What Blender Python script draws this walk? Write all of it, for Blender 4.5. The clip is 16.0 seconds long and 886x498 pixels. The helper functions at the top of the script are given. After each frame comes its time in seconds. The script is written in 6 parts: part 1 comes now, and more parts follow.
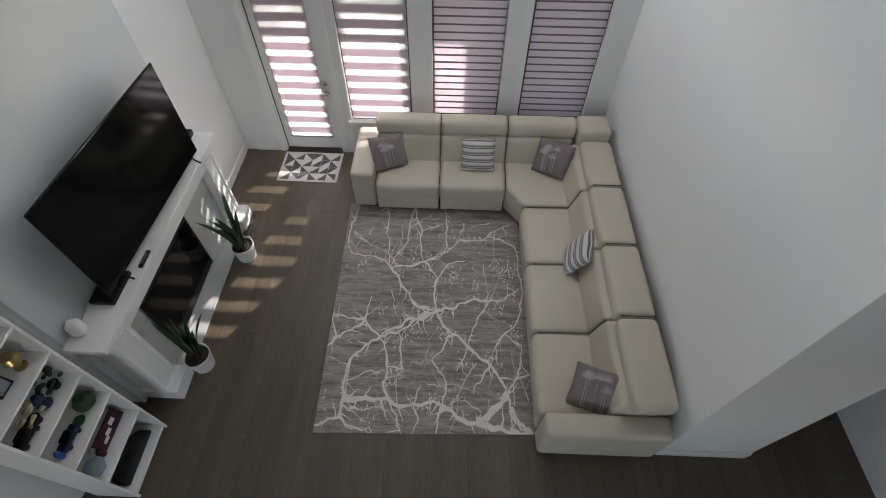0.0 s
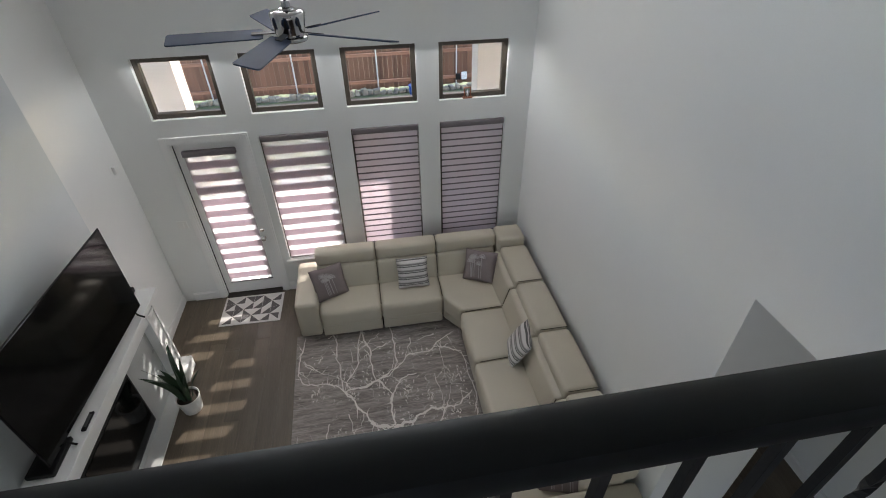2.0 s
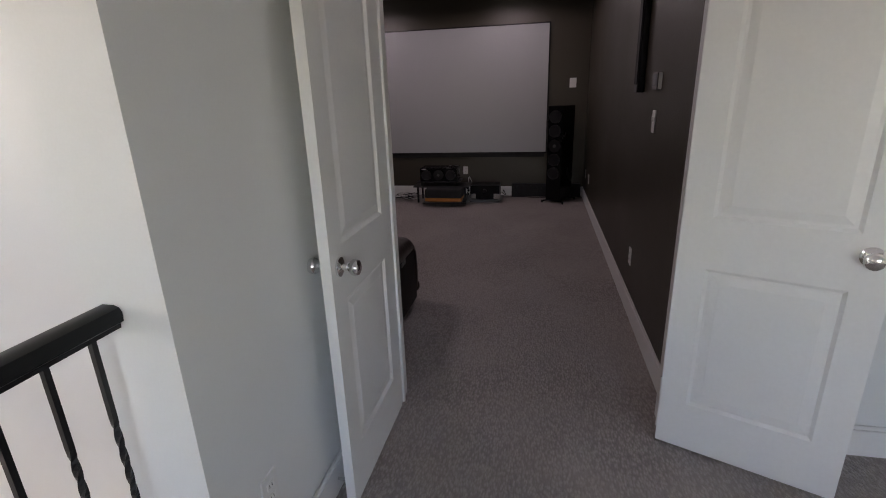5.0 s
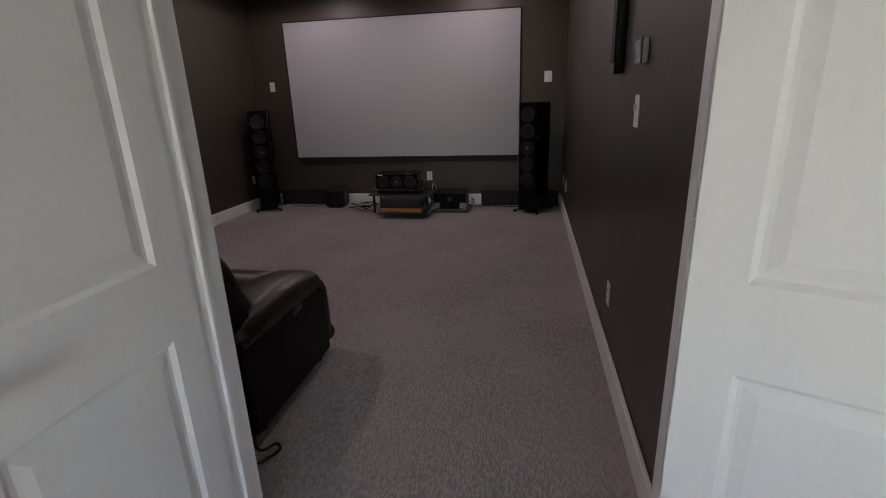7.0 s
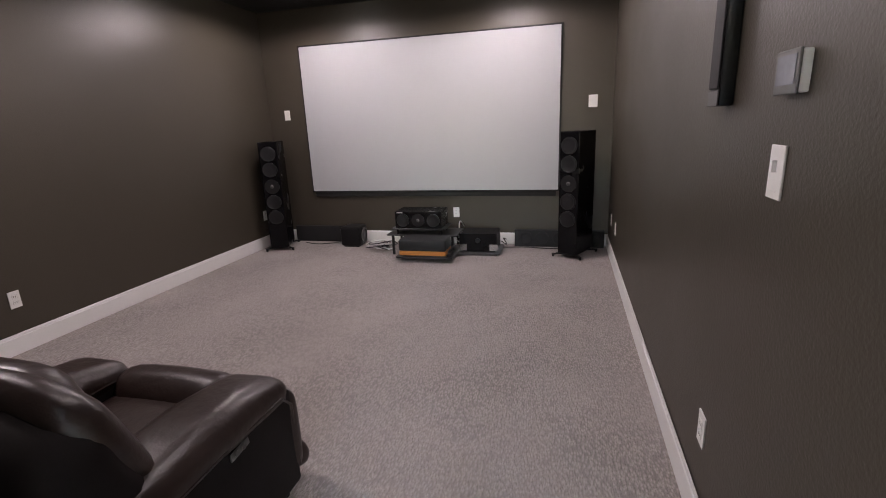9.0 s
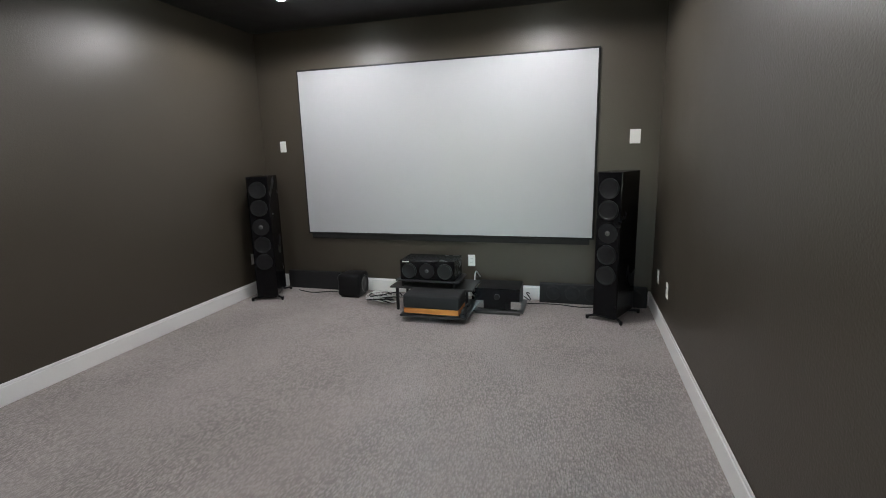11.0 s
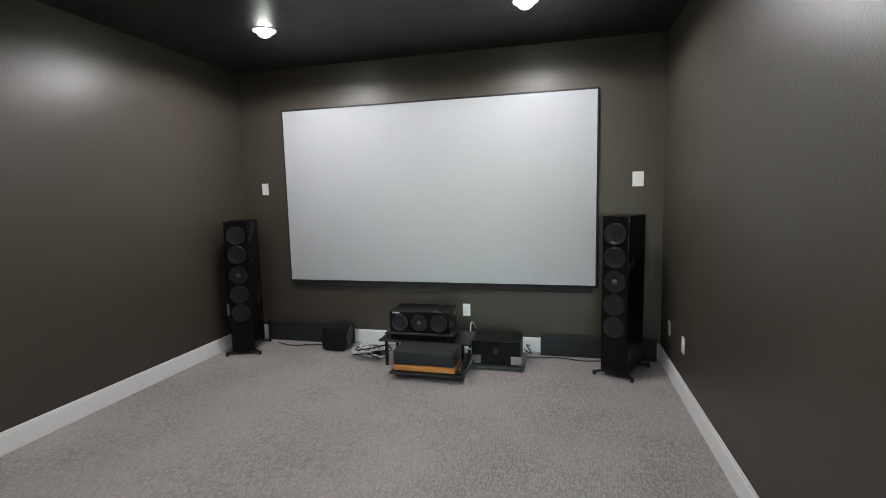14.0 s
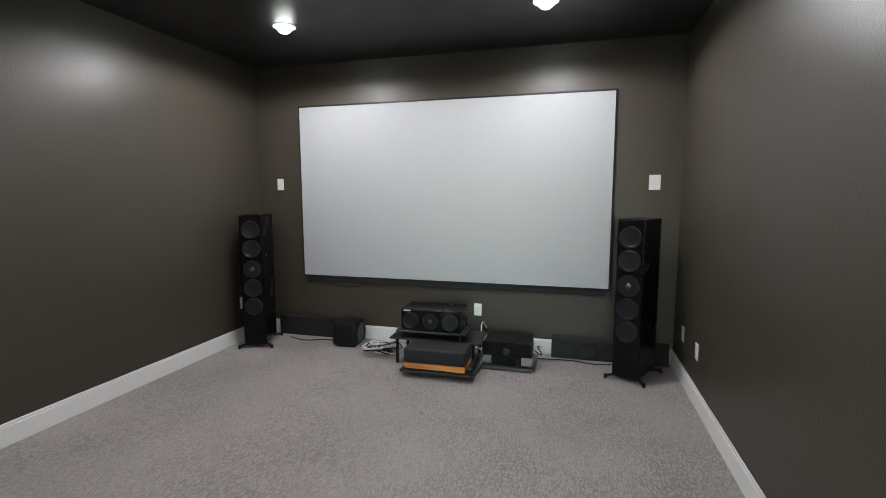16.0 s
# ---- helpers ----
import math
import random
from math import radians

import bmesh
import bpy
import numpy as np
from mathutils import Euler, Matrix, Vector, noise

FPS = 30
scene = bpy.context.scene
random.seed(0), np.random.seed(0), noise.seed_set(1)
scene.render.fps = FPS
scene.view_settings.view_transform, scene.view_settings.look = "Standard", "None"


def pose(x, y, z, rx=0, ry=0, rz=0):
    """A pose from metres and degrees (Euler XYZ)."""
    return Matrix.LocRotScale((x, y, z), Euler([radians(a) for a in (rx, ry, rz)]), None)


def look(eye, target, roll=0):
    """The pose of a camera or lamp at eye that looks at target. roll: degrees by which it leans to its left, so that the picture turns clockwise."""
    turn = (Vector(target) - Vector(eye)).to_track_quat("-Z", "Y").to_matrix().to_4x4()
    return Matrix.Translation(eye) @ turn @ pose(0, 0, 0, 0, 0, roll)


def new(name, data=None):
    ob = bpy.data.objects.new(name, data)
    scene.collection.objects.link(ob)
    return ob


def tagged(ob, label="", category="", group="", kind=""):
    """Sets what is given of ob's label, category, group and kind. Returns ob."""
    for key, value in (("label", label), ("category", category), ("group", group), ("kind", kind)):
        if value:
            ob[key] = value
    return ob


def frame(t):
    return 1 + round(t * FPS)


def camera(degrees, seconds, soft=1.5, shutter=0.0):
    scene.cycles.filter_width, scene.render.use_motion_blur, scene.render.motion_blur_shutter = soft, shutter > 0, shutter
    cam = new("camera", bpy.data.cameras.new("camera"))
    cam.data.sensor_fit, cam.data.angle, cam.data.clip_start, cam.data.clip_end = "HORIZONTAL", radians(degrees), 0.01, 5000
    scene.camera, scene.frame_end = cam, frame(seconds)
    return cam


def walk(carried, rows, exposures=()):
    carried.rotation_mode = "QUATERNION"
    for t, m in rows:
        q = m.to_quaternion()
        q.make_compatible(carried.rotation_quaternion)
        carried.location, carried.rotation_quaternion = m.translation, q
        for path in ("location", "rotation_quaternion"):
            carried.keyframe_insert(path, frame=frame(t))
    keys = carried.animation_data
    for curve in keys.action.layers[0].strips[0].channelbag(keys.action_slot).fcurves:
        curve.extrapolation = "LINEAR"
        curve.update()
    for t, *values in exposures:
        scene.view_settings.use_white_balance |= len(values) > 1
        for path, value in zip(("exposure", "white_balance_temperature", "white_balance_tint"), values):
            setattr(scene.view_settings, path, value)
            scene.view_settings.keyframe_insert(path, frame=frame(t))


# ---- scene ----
cam = camera(86.2, 16.0, 1.0)
PATH = [
    (0, (0.621, 0.072, 1.244), (0.588, 1.274, -0.355), 0.6),
    (0.5, (0.606, 0.058, 1.254), (0.605, 1.309, -0.306), 0.3),
    (1, (0.61, 0.006, 1.314), (0.636, 1.366, -0.152), -0.1),
    (1.5, (0.585, -0.206, 1.342), (0.674, 1.283, 0.009), -0.3),
    (2, (0.539, -0.354, 1.395), (0.795, 1.214, 0.18), -0.8),
    (2.5, (0.513, -0.396, 1.41), (1.046, 1.194, 0.32), -1.0),
    (3, (0.52, -0.429, 1.388), (1.443, 1.049, 0.406), -1.1),
    (3.5, (0.617, -0.539, 1.386), (1.939, 0.678, 0.507), -1.3),
    (4, (0.81, -0.724, 1.406), (2.423, 0.153, 0.612), -1.7),
    (4.5, (0.989, -0.919, 1.416), (2.76, -0.33, 0.698), -1.9),
    (5, (1.112, -1.024, 1.429), (2.977, -0.632, 0.82), -1.9),
    (5.2, (1.204, -1.03, 1.432), (3.094, -0.702, 0.866), -1.6),
    (7.3, (2.117, -1.252, 1.322), (3.988, -0.893, 0.713), -2.1),
    (7.5, (2.186, -1.257, 1.322), (4.053, -0.901, 0.697), -2.2),
    (8, (2.331, -1.201, 1.354), (4.193, -0.822, 0.73), -2.1),
    (8.5, (2.573, -1.177, 1.347), (4.435, -0.721, 0.777), -2.3),
    (9, (2.776, -1.170, 1.404), (4.646, -0.676, 0.891), -2.4),
    (9.2, (2.856, -1.138, 1.406), (4.731, -0.654, 0.915), -2.2),
    (11.3, (3.628, -0.892, 1.454), (5.519, -0.362, 1.076), -1.2),
    (11.5, (3.673, -0.845, 1.443), (5.581, -0.363, 1.088), -0.5),
    (12, (3.754, -0.738, 1.463), (5.677, -0.289, 1.143), -0.4),
    (12.5, (3.793, -0.72, 1.478), (5.709, -0.224, 1.192), -1.1),
    (13, (3.838, -0.782, 1.473), (5.749, -0.242, 1.239), -1.7),
    (13.5, (3.828, -0.785, 1.485), (5.744, -0.257, 1.266), -1.8),
    (14, (3.843, -0.8, 1.471), (5.77, -0.315, 1.245), -1.4),
    (14.5, (3.837, -0.777, 1.482), (5.765, -0.304, 1.241), -1.2),
    (15, (3.841, -0.764, 1.483), (5.754, -0.235, 1.239), -1.0),
    (15.5, (3.838, -0.751, 1.457), (5.748, -0.209, 1.222), -0.4),
    (16, (3.838, -0.775, 1.478), (5.754, -0.249, 1.245), -0.1),
]
EXPOSURES = [(0, 3.0, 6180, 12), (1, 2.97, 6180, 12), (1.5, 2.8, 6180, 12), (2, 2.78, 6280, 12), (2.5, 2.9, 6350, 13), (3.5, 2.55, 6450, 15), (4.3, 3.26, 6600, 16), (5.2, 3.6, 6900, 22), (7.3, 4.06, 6850, 18), (8, 4.32, 6880, 15), (8.5, 4.98, 7000, 14), (9.2, 5.74, 6700, 13), (11.3, 5.74, 6220, -4), (16, 5.75, 6200, -4)]
walk(cam, [(t, look(eye, target, roll)) for t, eye, target, roll in PATH], EXPOSURES)

# ---- light ----
SKY_WATTS = 1.8
world = bpy.data.worlds.new("sky")
scene.world = world
world.use_nodes = True
wn = world.node_tree
sky = wn.nodes.new("ShaderNodeTexSky")
sky.sky_type, sky.sun_disc = "NISHITA", False
SUN = Vector((0.475, 0.85, 0.47)).normalized()
sky.sun_elevation, sky.sun_rotation = math.asin(SUN.z), math.atan2(SUN.x, SUN.y)
wn.nodes["Background"].inputs[1].default_value = 0.15
wn.links.new(sky.outputs[0], wn.nodes["Background"].inputs[0])
sun = new("sun", bpy.data.lights.new("sun", "SUN"))
sun.data.energy, sun.data.angle, sun.data.color = 3.9, radians(0.5), (1.0, 0.93, 0.82)
sun.matrix_world = look(SUN * 30, (0, 0, 0))

# added fill lamps for sky light, in the unseen top row of windows
for wx, turn, share in ((-1.44, 2.2, 0.7), (-0.35, 2.2, 1.1), (0.745, 1.4, 1.1), (1.845, -0.4, 0.6)):
    ob = new("sky_fill", bpy.data.lights.new("sky_fill", "AREA"))
    ob.data.shape, ob.data.size, ob.data.size_y, ob.data.energy = "RECTANGLE", 0.78, 0.80, SKY_WATTS * share
    ob.data.color = (1.0, 0.99, 0.97)
    ob.matrix_world = look((wx, 5.26, 2.03), (wx + turn, 0.0, 0.6))

# more added fill: under the middle row, turned well down, and in unseen openings behind the viewer
for wx in (-1.44, -0.35, 0.745, 1.845):
    ob = new("sky_fill", bpy.data.lights.new("sky_fill", "AREA"))
    ob.data.shape, ob.data.size, ob.data.size_y, ob.data.energy = "RECTANGLE", 0.70, 0.12, 0.62
    ob.data.color = (1.0, 0.99, 0.97)
    ob.matrix_world = look((wx, 5.17, -0.03), (wx, 3.9, -3.4))
for eye, aim, size, watts in (((0.4, -4.25, -1.9), (0.4, 0, -2.5), 1.15, 4.4), ((-2.55, -2.0, 1.5), (0, -2.0, 1.3), 2.0, 1.2)):
    ob = new("sky_fill", bpy.data.lights.new("sky_fill", "AREA"))
    ob.data.shape, ob.data.size, ob.data.size_y, ob.data.energy = "RECTANGLE", size, 1.2, watts
    ob.data.color = (1.0, 0.99, 0.97)
    ob.matrix_world = look(eye, aim)

F = -3.35          # floor of the living room; the landing is at 0
CEIL = 2.75
LAMPS = [(7.18, 1.40), (7.22, -0.56), (4.35, 1.40), (4.55, -0.55)]
LAMP_SHARE = [1.0, 1.0, 1.22, 0.5]
LAMP_WATTS = 0.36
for (lx, ly), share in zip(LAMPS, LAMP_SHARE):
    ob = new("downlight_glow", bpy.data.lights.new("downlight_glow", "SPOT"))
    ob.data.energy, ob.data.spot_size, ob.data.spot_blend = LAMP_WATTS * 4 * share, radians(173), 0.28
    ob.data.shadow_soft_size, ob.data.color = 0.05, (1.0, 0.89, 0.94)
    ob.matrix_world = pose(lx, ly, CEIL - 0.085)


# ---- materials ----
def mat(name, base, rough=0.5, metal=0.0, var=0.12, scale=6.0, grain=60.0, bump=0.05, coat=0.0, stretch=(1, 1, 1), spec=0.5, dist=0.002, rvar=0.08):
    m = bpy.data.materials.new(name)
    m.use_nodes = True
    nt = m.node_tree
    b = nt.nodes["Principled BSDF"]
    co = nt.nodes.new("ShaderNodeTexCoord")
    mp = nt.nodes.new("ShaderNodeMapping")
    mp.inputs["Scale"].default_value = stretch
    nt.links.new(co.outputs["Object"], mp.inputs[0])
    n1, n2 = nt.nodes.new("ShaderNodeTexNoise"), nt.nodes.new("ShaderNodeTexNoise")
    n1.inputs["Scale"].default_value, n2.inputs["Scale"].default_value = scale, grain
    n1.inputs["Detail"].default_value, n2.inputs["Detail"].default_value = 3, 3
    for n in (n1, n2):
        nt.links.new(mp.outputs[0], n.inputs["Vector"])
    add = nt.nodes.new("ShaderNodeMath")
    add.operation = "ADD"
    nt.links.new(n1.outputs[0], add.inputs[0])
    nt.links.new(n2.outputs[0], add.inputs[1])
    ramp = nt.nodes.new("ShaderNodeMapRange")
    ramp.inputs["From Min"].default_value, ramp.inputs["From Max"].default_value = 0.6, 1.4
    ramp.inputs["To Min"].default_value, ramp.inputs["To Max"].default_value = 1 - var, 1 + var
    nt.links.new(add.outputs[0], ramp.inputs[0])
    mul = nt.nodes.new("ShaderNodeVectorMath")
    mul.operation = "SCALE"
    mul.inputs[0].default_value = base
    nt.links.new(ramp.outputs[0], mul.inputs["Scale"])
    nt.links.new(mul.outputs[0], b.inputs["Base Color"])
    rr = nt.nodes.new("ShaderNodeMapRange")
    rr.inputs["To Min"].default_value, rr.inputs["To Max"].default_value = max(0.02, rough - rvar), min(1, rough + rvar)
    nt.links.new(n1.outputs[0], rr.inputs[0])
    nt.links.new(rr.outputs[0], b.inputs["Roughness"])
    b.inputs["Metallic"].default_value = metal
    b.inputs["Specular IOR Level"].default_value = spec
    b.inputs["Coat Weight"].default_value = coat
    if bump:
        bu = nt.nodes.new("ShaderNodeBump")
        bu.inputs["Strength"].default_value, bu.inputs["Distance"].default_value = bump, dist
        nt.links.new(n2.outputs[0], bu.inputs["Height"])
        nt.links.new(bu.outputs[0], b.inputs["Normal"])
    return m


def node(m, kind, **inputs):
    n = m.node_tree.nodes.new(kind)
    for k, v in inputs.items():
        n.inputs[k.replace("_", " ")].default_value = v
    return n


def wire(m, a, b):
    m.node_tree.links.new(a, b)


def bsdf(m):
    return m.node_tree.nodes["Principled BSDF"]


WHITE = mat("white_wall_paint", (0.78, 0.79, 0.78), 0.5, var=0.02, scale=1.5, grain=180, bump=0.12, dist=0.001)
TRIM = mat("white_trim_paint", (0.82, 0.82, 0.81), 0.35, var=0.02, scale=3, grain=90, bump=0.03)
DOORP = mat("white_door_paint", (0.80, 0.80, 0.79), 0.38, var=0.025, scale=2, grain=70, bump=0.04)
BREAST = mat("pale_blue_grey_satin_paint", (0.60, 0.635, 0.645), 0.33, var=0.02, scale=1.5, grain=150, bump=0.08, dist=0.001, rvar=0.02)
CEILW = mat("white_ceiling_paint", (0.80, 0.80, 0.80), 0.8, var=0.02, grain=150, bump=0.1)
DARK = mat("dark_brown_wall_paint", (0.056, 0.048, 0.036), 0.40, var=0.07, scale=1.2, grain=115, bump=0.5, dist=0.0024, spec=0.42)
DARKC = mat("near_black_ceiling_paint", (0.018, 0.017, 0.018), 0.5, var=0.06, grain=85, bump=0.45, dist=0.004)
BLACKP = mat("black_rail_paint", (0.006, 0.007, 0.008), 0.42, spec=0.3, var=0.2, scale=9, grain=60, bump=0.10, stretch=(0.2, 1, 1))
IRON = mat("black_iron", (0.012, 0.012, 0.013), 0.42, 0.3, var=0.2, bump=0.1)
CHROME = mat("polished_chrome", (0.75, 0.75, 0.76), 0.07, 1.0, var=0.02, bump=0.0, rvar=0.03)
DKCHROME = mat("dark_reflecting_chrome", (0.46, 0.46, 0.47), 0.08, 1.0, var=0.05, bump=0.0, rvar=0.03)
DKCONE = mat("dark_speaker_cone", (0.007, 0.007, 0.008), 0.34, 0.1, var=0.08, bump=0.02)
NICKEL = mat("brushed_nickel", (0.6, 0.6, 0.6), 0.25, 1.0, var=0.05, bump=0.03)
BRONZE = mat("dark_bronze_frame", (0.075, 0.062, 0.048), 0.45, 0.2, var=0.1, bump=0.04)
RODM = mat("dark_nickel", (0.13, 0.13, 0.135), 0.14, 1.0, var=0.05, bump=0.0, rvar=0.03)
BLACK = mat("black_plastic", (0.006, 0.006, 0.007), 0.45, spec=0.28, var=0.15, bump=0.03)
GLOSS = mat("black_lacquer", (0.004, 0.004, 0.005), 0.25, var=0.1, bump=0.0, spec=0.18)
CONE = mat("speaker_cone", (0.010, 0.0105, 0.012), 0.34, 0.2, var=0.08, bump=0.02)
RUBBER = mat("black_rubber", (0.01, 0.01, 0.01), 0.6, bump=0.05)
SCREENB = mat("dark_tv_panel", (0.003, 0.0035, 0.0035), 0.10, spec=0.2, var=0.05, bump=0.0, rvar=0.02)
LEATHER = mat("grey_beige_leather", (0.505, 0.46, 0.372), 0.44, var=0.05, scale=3, grain=240, bump=0.12, dist=0.001)
BROWNL = mat("dark_brown_leather", (0.022, 0.012, 0.010), 0.36, var=0.25, scale=5, grain=22, bump=0.36, dist=0.011, rvar=0.12)
BROWNS = mat("dark_brown_leather_side", (0.008, 0.006, 0.006), 0.55, spec=0.15, var=0.2, scale=5, grain=120, bump=0.1)
PLASTICW = mat("white_plastic", (0.78, 0.78, 0.76), 0.35, var=0.02, bump=0.0)
POT = mat("white_glazed_pot", (0.78, 0.78, 0.76), 0.3, var=0.03, bump=0.02)
SOIL = mat("potting_soil", (0.035, 0.025, 0.018), 0.95, var=0.4, scale=20, bump=0.8, dist=0.01)
LEAF = mat("snake_plant_leaf", (0.022, 0.05, 0.025), 0.4, var=0.5, scale=22, grain=60, bump=0.06, stretch=(1, 1, 3))
LEAF2 = mat("cane_plant_leaf", (0.032, 0.075, 0.028), 0.45, var=0.3, bump=0.06)
BARK = mat("cane_bark", (0.29, 0.215, 0.135), 0.85, var=0.65, scale=22, grain=60, bump=0.7, dist=0.008, stretch=(1, 1, 2.5))
STUCCO = mat("cream_stucco", (0.37, 0.325, 0.295), 0.9, var=0.06, scale=3, grain=120, bump=0.4, dist=0.004)
CONCRETE = mat("patio_concrete", (0.30, 0.285, 0.265), 0.85, var=0.15, scale=2, grain=70, bump=0.2)
GALV = mat("galvanised_post", (0.55, 0.55, 0.55), 0.5, 0.4, var=0.08, bump=0.05)
STONE = mat("border_stone", (0.24, 0.205, 0.16), 0.9, var=0.5, scale=6, grain=40, bump=0.6, dist=0.01)
BLUE = mat("blue_plastic", (0.03, 0.10, 0.40), 0.4, bump=0.02)
ORANGE = mat("orange_wood_veneer", (0.55, 0.22, 0.05), 0.4, var=0.2, scale=5, grain=40, stretch=(1, 0.1, 1))
FELT = mat("dark_grey_cover", (0.010, 0.0105, 0.012), 0.75, var=0.12, scale=8, grain=300, bump=0.2)
GREYM = mat("grey_metal", (0.10, 0.10, 0.10), 0.4, 0.6, var=0.1, bump=0.03)
RACKM = mat("black_rack_shelf", (0.022, 0.022, 0.023), 0.35, 0.3, var=0.15, bump=0.02)
WHITECABLE = mat("white_cable", (0.7, 0.7, 0.68), 0.45, bump=0.0)
BLADE = mat("grey_fan_blade", (0.028, 0.047, 0.092), 0.55, spec=0.2, var=0.08, scale=4, grain=50, stretch=(1, 0.2, 1))
REDWOOD = mat("red_brown_wood", (0.22, 0.07, 0.03), 0.5, var=0.2)
FRAMEB = mat("screen_black_velvet", (0.008, 0.008, 0.008), 0.8, bump=0.1)
THRESH = mat("dark_threshold", (0.04, 0.03, 0.025), 0.5)
SCREENW = mat("matte_white_projection_screen", (0.43, 0.44, 0.455), 0.9, var=0.012, scale=2, grain=250, bump=0.03, spec=0.15)
LCD = mat("grey_lcd", (0.20, 0.21, 0.24), 0.2, bump=0.0)
CERAM = mat("pale_blue_glass", (0.28, 0.36, 0.40), 0.15, bump=0.0)
BRASS = mat("aged_brass", (0.5, 0.38, 0.18), 0.3, 0.9)
DKRED = mat("dark_red_cover", (0.05, 0.010, 0.010), 0.5)
DKBLUE = mat("dark_blue_glaze", (0.008, 0.016, 0.05), 0.25)
GREEN = mat("green_glaze", (0.02, 0.06, 0.025), 0.35)
CREAM = mat("cream_coral", (0.55, 0.48, 0.32), 0.8, bump=0.3)

# carpet: short speckled loops
CARPET = mat("grey_brown_carpet", (0.475, 0.43, 0.412), 0.95, var=0.12, scale=1.4, grain=130, bump=0.0, spec=0.1)
cv = node(CARPET, "ShaderNodeTexVoronoi", Scale=72.0)
cmap = node(CARPET, "ShaderNodeMapping", Scale=(0.6, 1.5, 1))
cco = node(CARPET, "ShaderNodeTexCoord")
wire(CARPET, cco.outputs["Object"], cmap.inputs[0])
wire(CARPET, cmap.outputs[0], cv.inputs["Vector"])
cn = node(CARPET, "ShaderNodeTexNoise", Scale=260.0, Detail=2.0)
wire(CARPET, cco.outputs["Object"], cn.inputs["Vector"])
ch = node(CARPET, "ShaderNodeMath")
ch.operation = "SUBTRACT"
wire(CARPET, cn.outputs[0], ch.inputs[0])
wire(CARPET, cv.outputs["Distance"], ch.inputs[1])
cb = node(CARPET, "ShaderNodeBump", Strength=0.85, Distance=0.007)
wire(CARPET, ch.outputs[0], cb.inputs["Height"])
wire(CARPET, cb.outputs[0], bsdf(CARPET).inputs["Normal"])
csp = node(CARPET, "ShaderNodeMapRange", From_Min=-0.2, From_Max=0.5, To_Min=0.68, To_Max=1.12)
wire(CARPET, ch.outputs[0], csp.inputs[0])
old = bsdf(CARPET).inputs["Base Color"].links[0].from_socket
cmul = node(CARPET, "ShaderNodeVectorMath")
cmul.operation = "SCALE"
wire(CARPET, old, cmul.inputs[0])
# worn and brushed patches: the speckle is stronger in some places
cpn = node(CARPET, "ShaderNodeTexNoise", Scale=1.7, Detail=3.0)
wire(CARPET, cco.outputs["Object"], cpn.inputs["Vector"])
cpr = node(CARPET, "ShaderNodeMapRange", From_Min=0.4, From_Max=0.62, To_Min=0.7, To_Max=1.15)
wire(CARPET, cpn.outputs[0], cpr.inputs[0])
cps = node(CARPET, "ShaderNodeMath")
cps.operation = "SUBTRACT"
cps.inputs[1].default_value = 0.95
wire(CARPET, csp.outputs[0], cps.inputs[0])
cpm = node(CARPET, "ShaderNodeMath")
cpm.operation = "MULTIPLY_ADD"
cpm.inputs[2].default_value = 0.95
wire(CARPET, cps.outputs[0], cpm.inputs[0])
wire(CARPET, cpr.outputs[0], cpm.inputs[1])
wire(CARPET, cpm.outputs[0], cmul.inputs["Scale"])
wire(CARPET, cmul.outputs[0], bsdf(CARPET).inputs["Base Color"])


def wood(name, base, along, vary=0.35):
    m = mat(name, base, 0.42, var=0.36, scale=3, grain=26, bump=0.12, stretch=along)
    info = node(m, "ShaderNodeObjectInfo")
    rng = node(m, "ShaderNodeMapRange", To_Min=1 - vary, To_Max=1 + vary)
    wire(m, info.outputs["Random"], rng.inputs[0])
    src = bsdf(m).inputs["Base Color"].links[0].from_socket
    mu = node(m, "ShaderNodeVectorMath")
    mu.operation = "SCALE"
    wire(m, src, mu.inputs[0])
    wire(m, rng.outputs[0], mu.inputs["Scale"])
    wire(m, mu.outputs[0], bsdf(m).inputs["Base Color"])
    return m


PLANK = wood("dark_walnut_plank", (0.100, 0.078, 0.055), (6, 0.35, 1), 0.13)
FENCE = wood("cedar_fence_board", (0.155, 0.072, 0.045), (8, 8, 0.6), 0.3)
RAILW = wood("cedar_fence_rail", (0.30, 0.15, 0.095), (0.6, 8, 8), 0.15)

VEIN = mat("pale_rug_yarn", (0.76, 0.71, 0.675), 0.92, var=0.12, scale=9, grain=300, bump=0.2, spec=0.1)
# grass and soil
GRASS = mat("grass_and_soil", (0.09, 0.11, 0.05), 0.95, var=0.5, scale=3, grain=40, bump=0.8, dist=0.03)

# rug: dark grey with pale branching veins
RUG = mat("dark_grey_marbled_rug", (0.295, 0.262, 0.245), 0.92, var=0.62, scale=7, grain=40, bump=0.25, stretch=(0.35, 3.0, 1), spec=0.1)
rco = node(RUG, "ShaderNodeTexCoord")


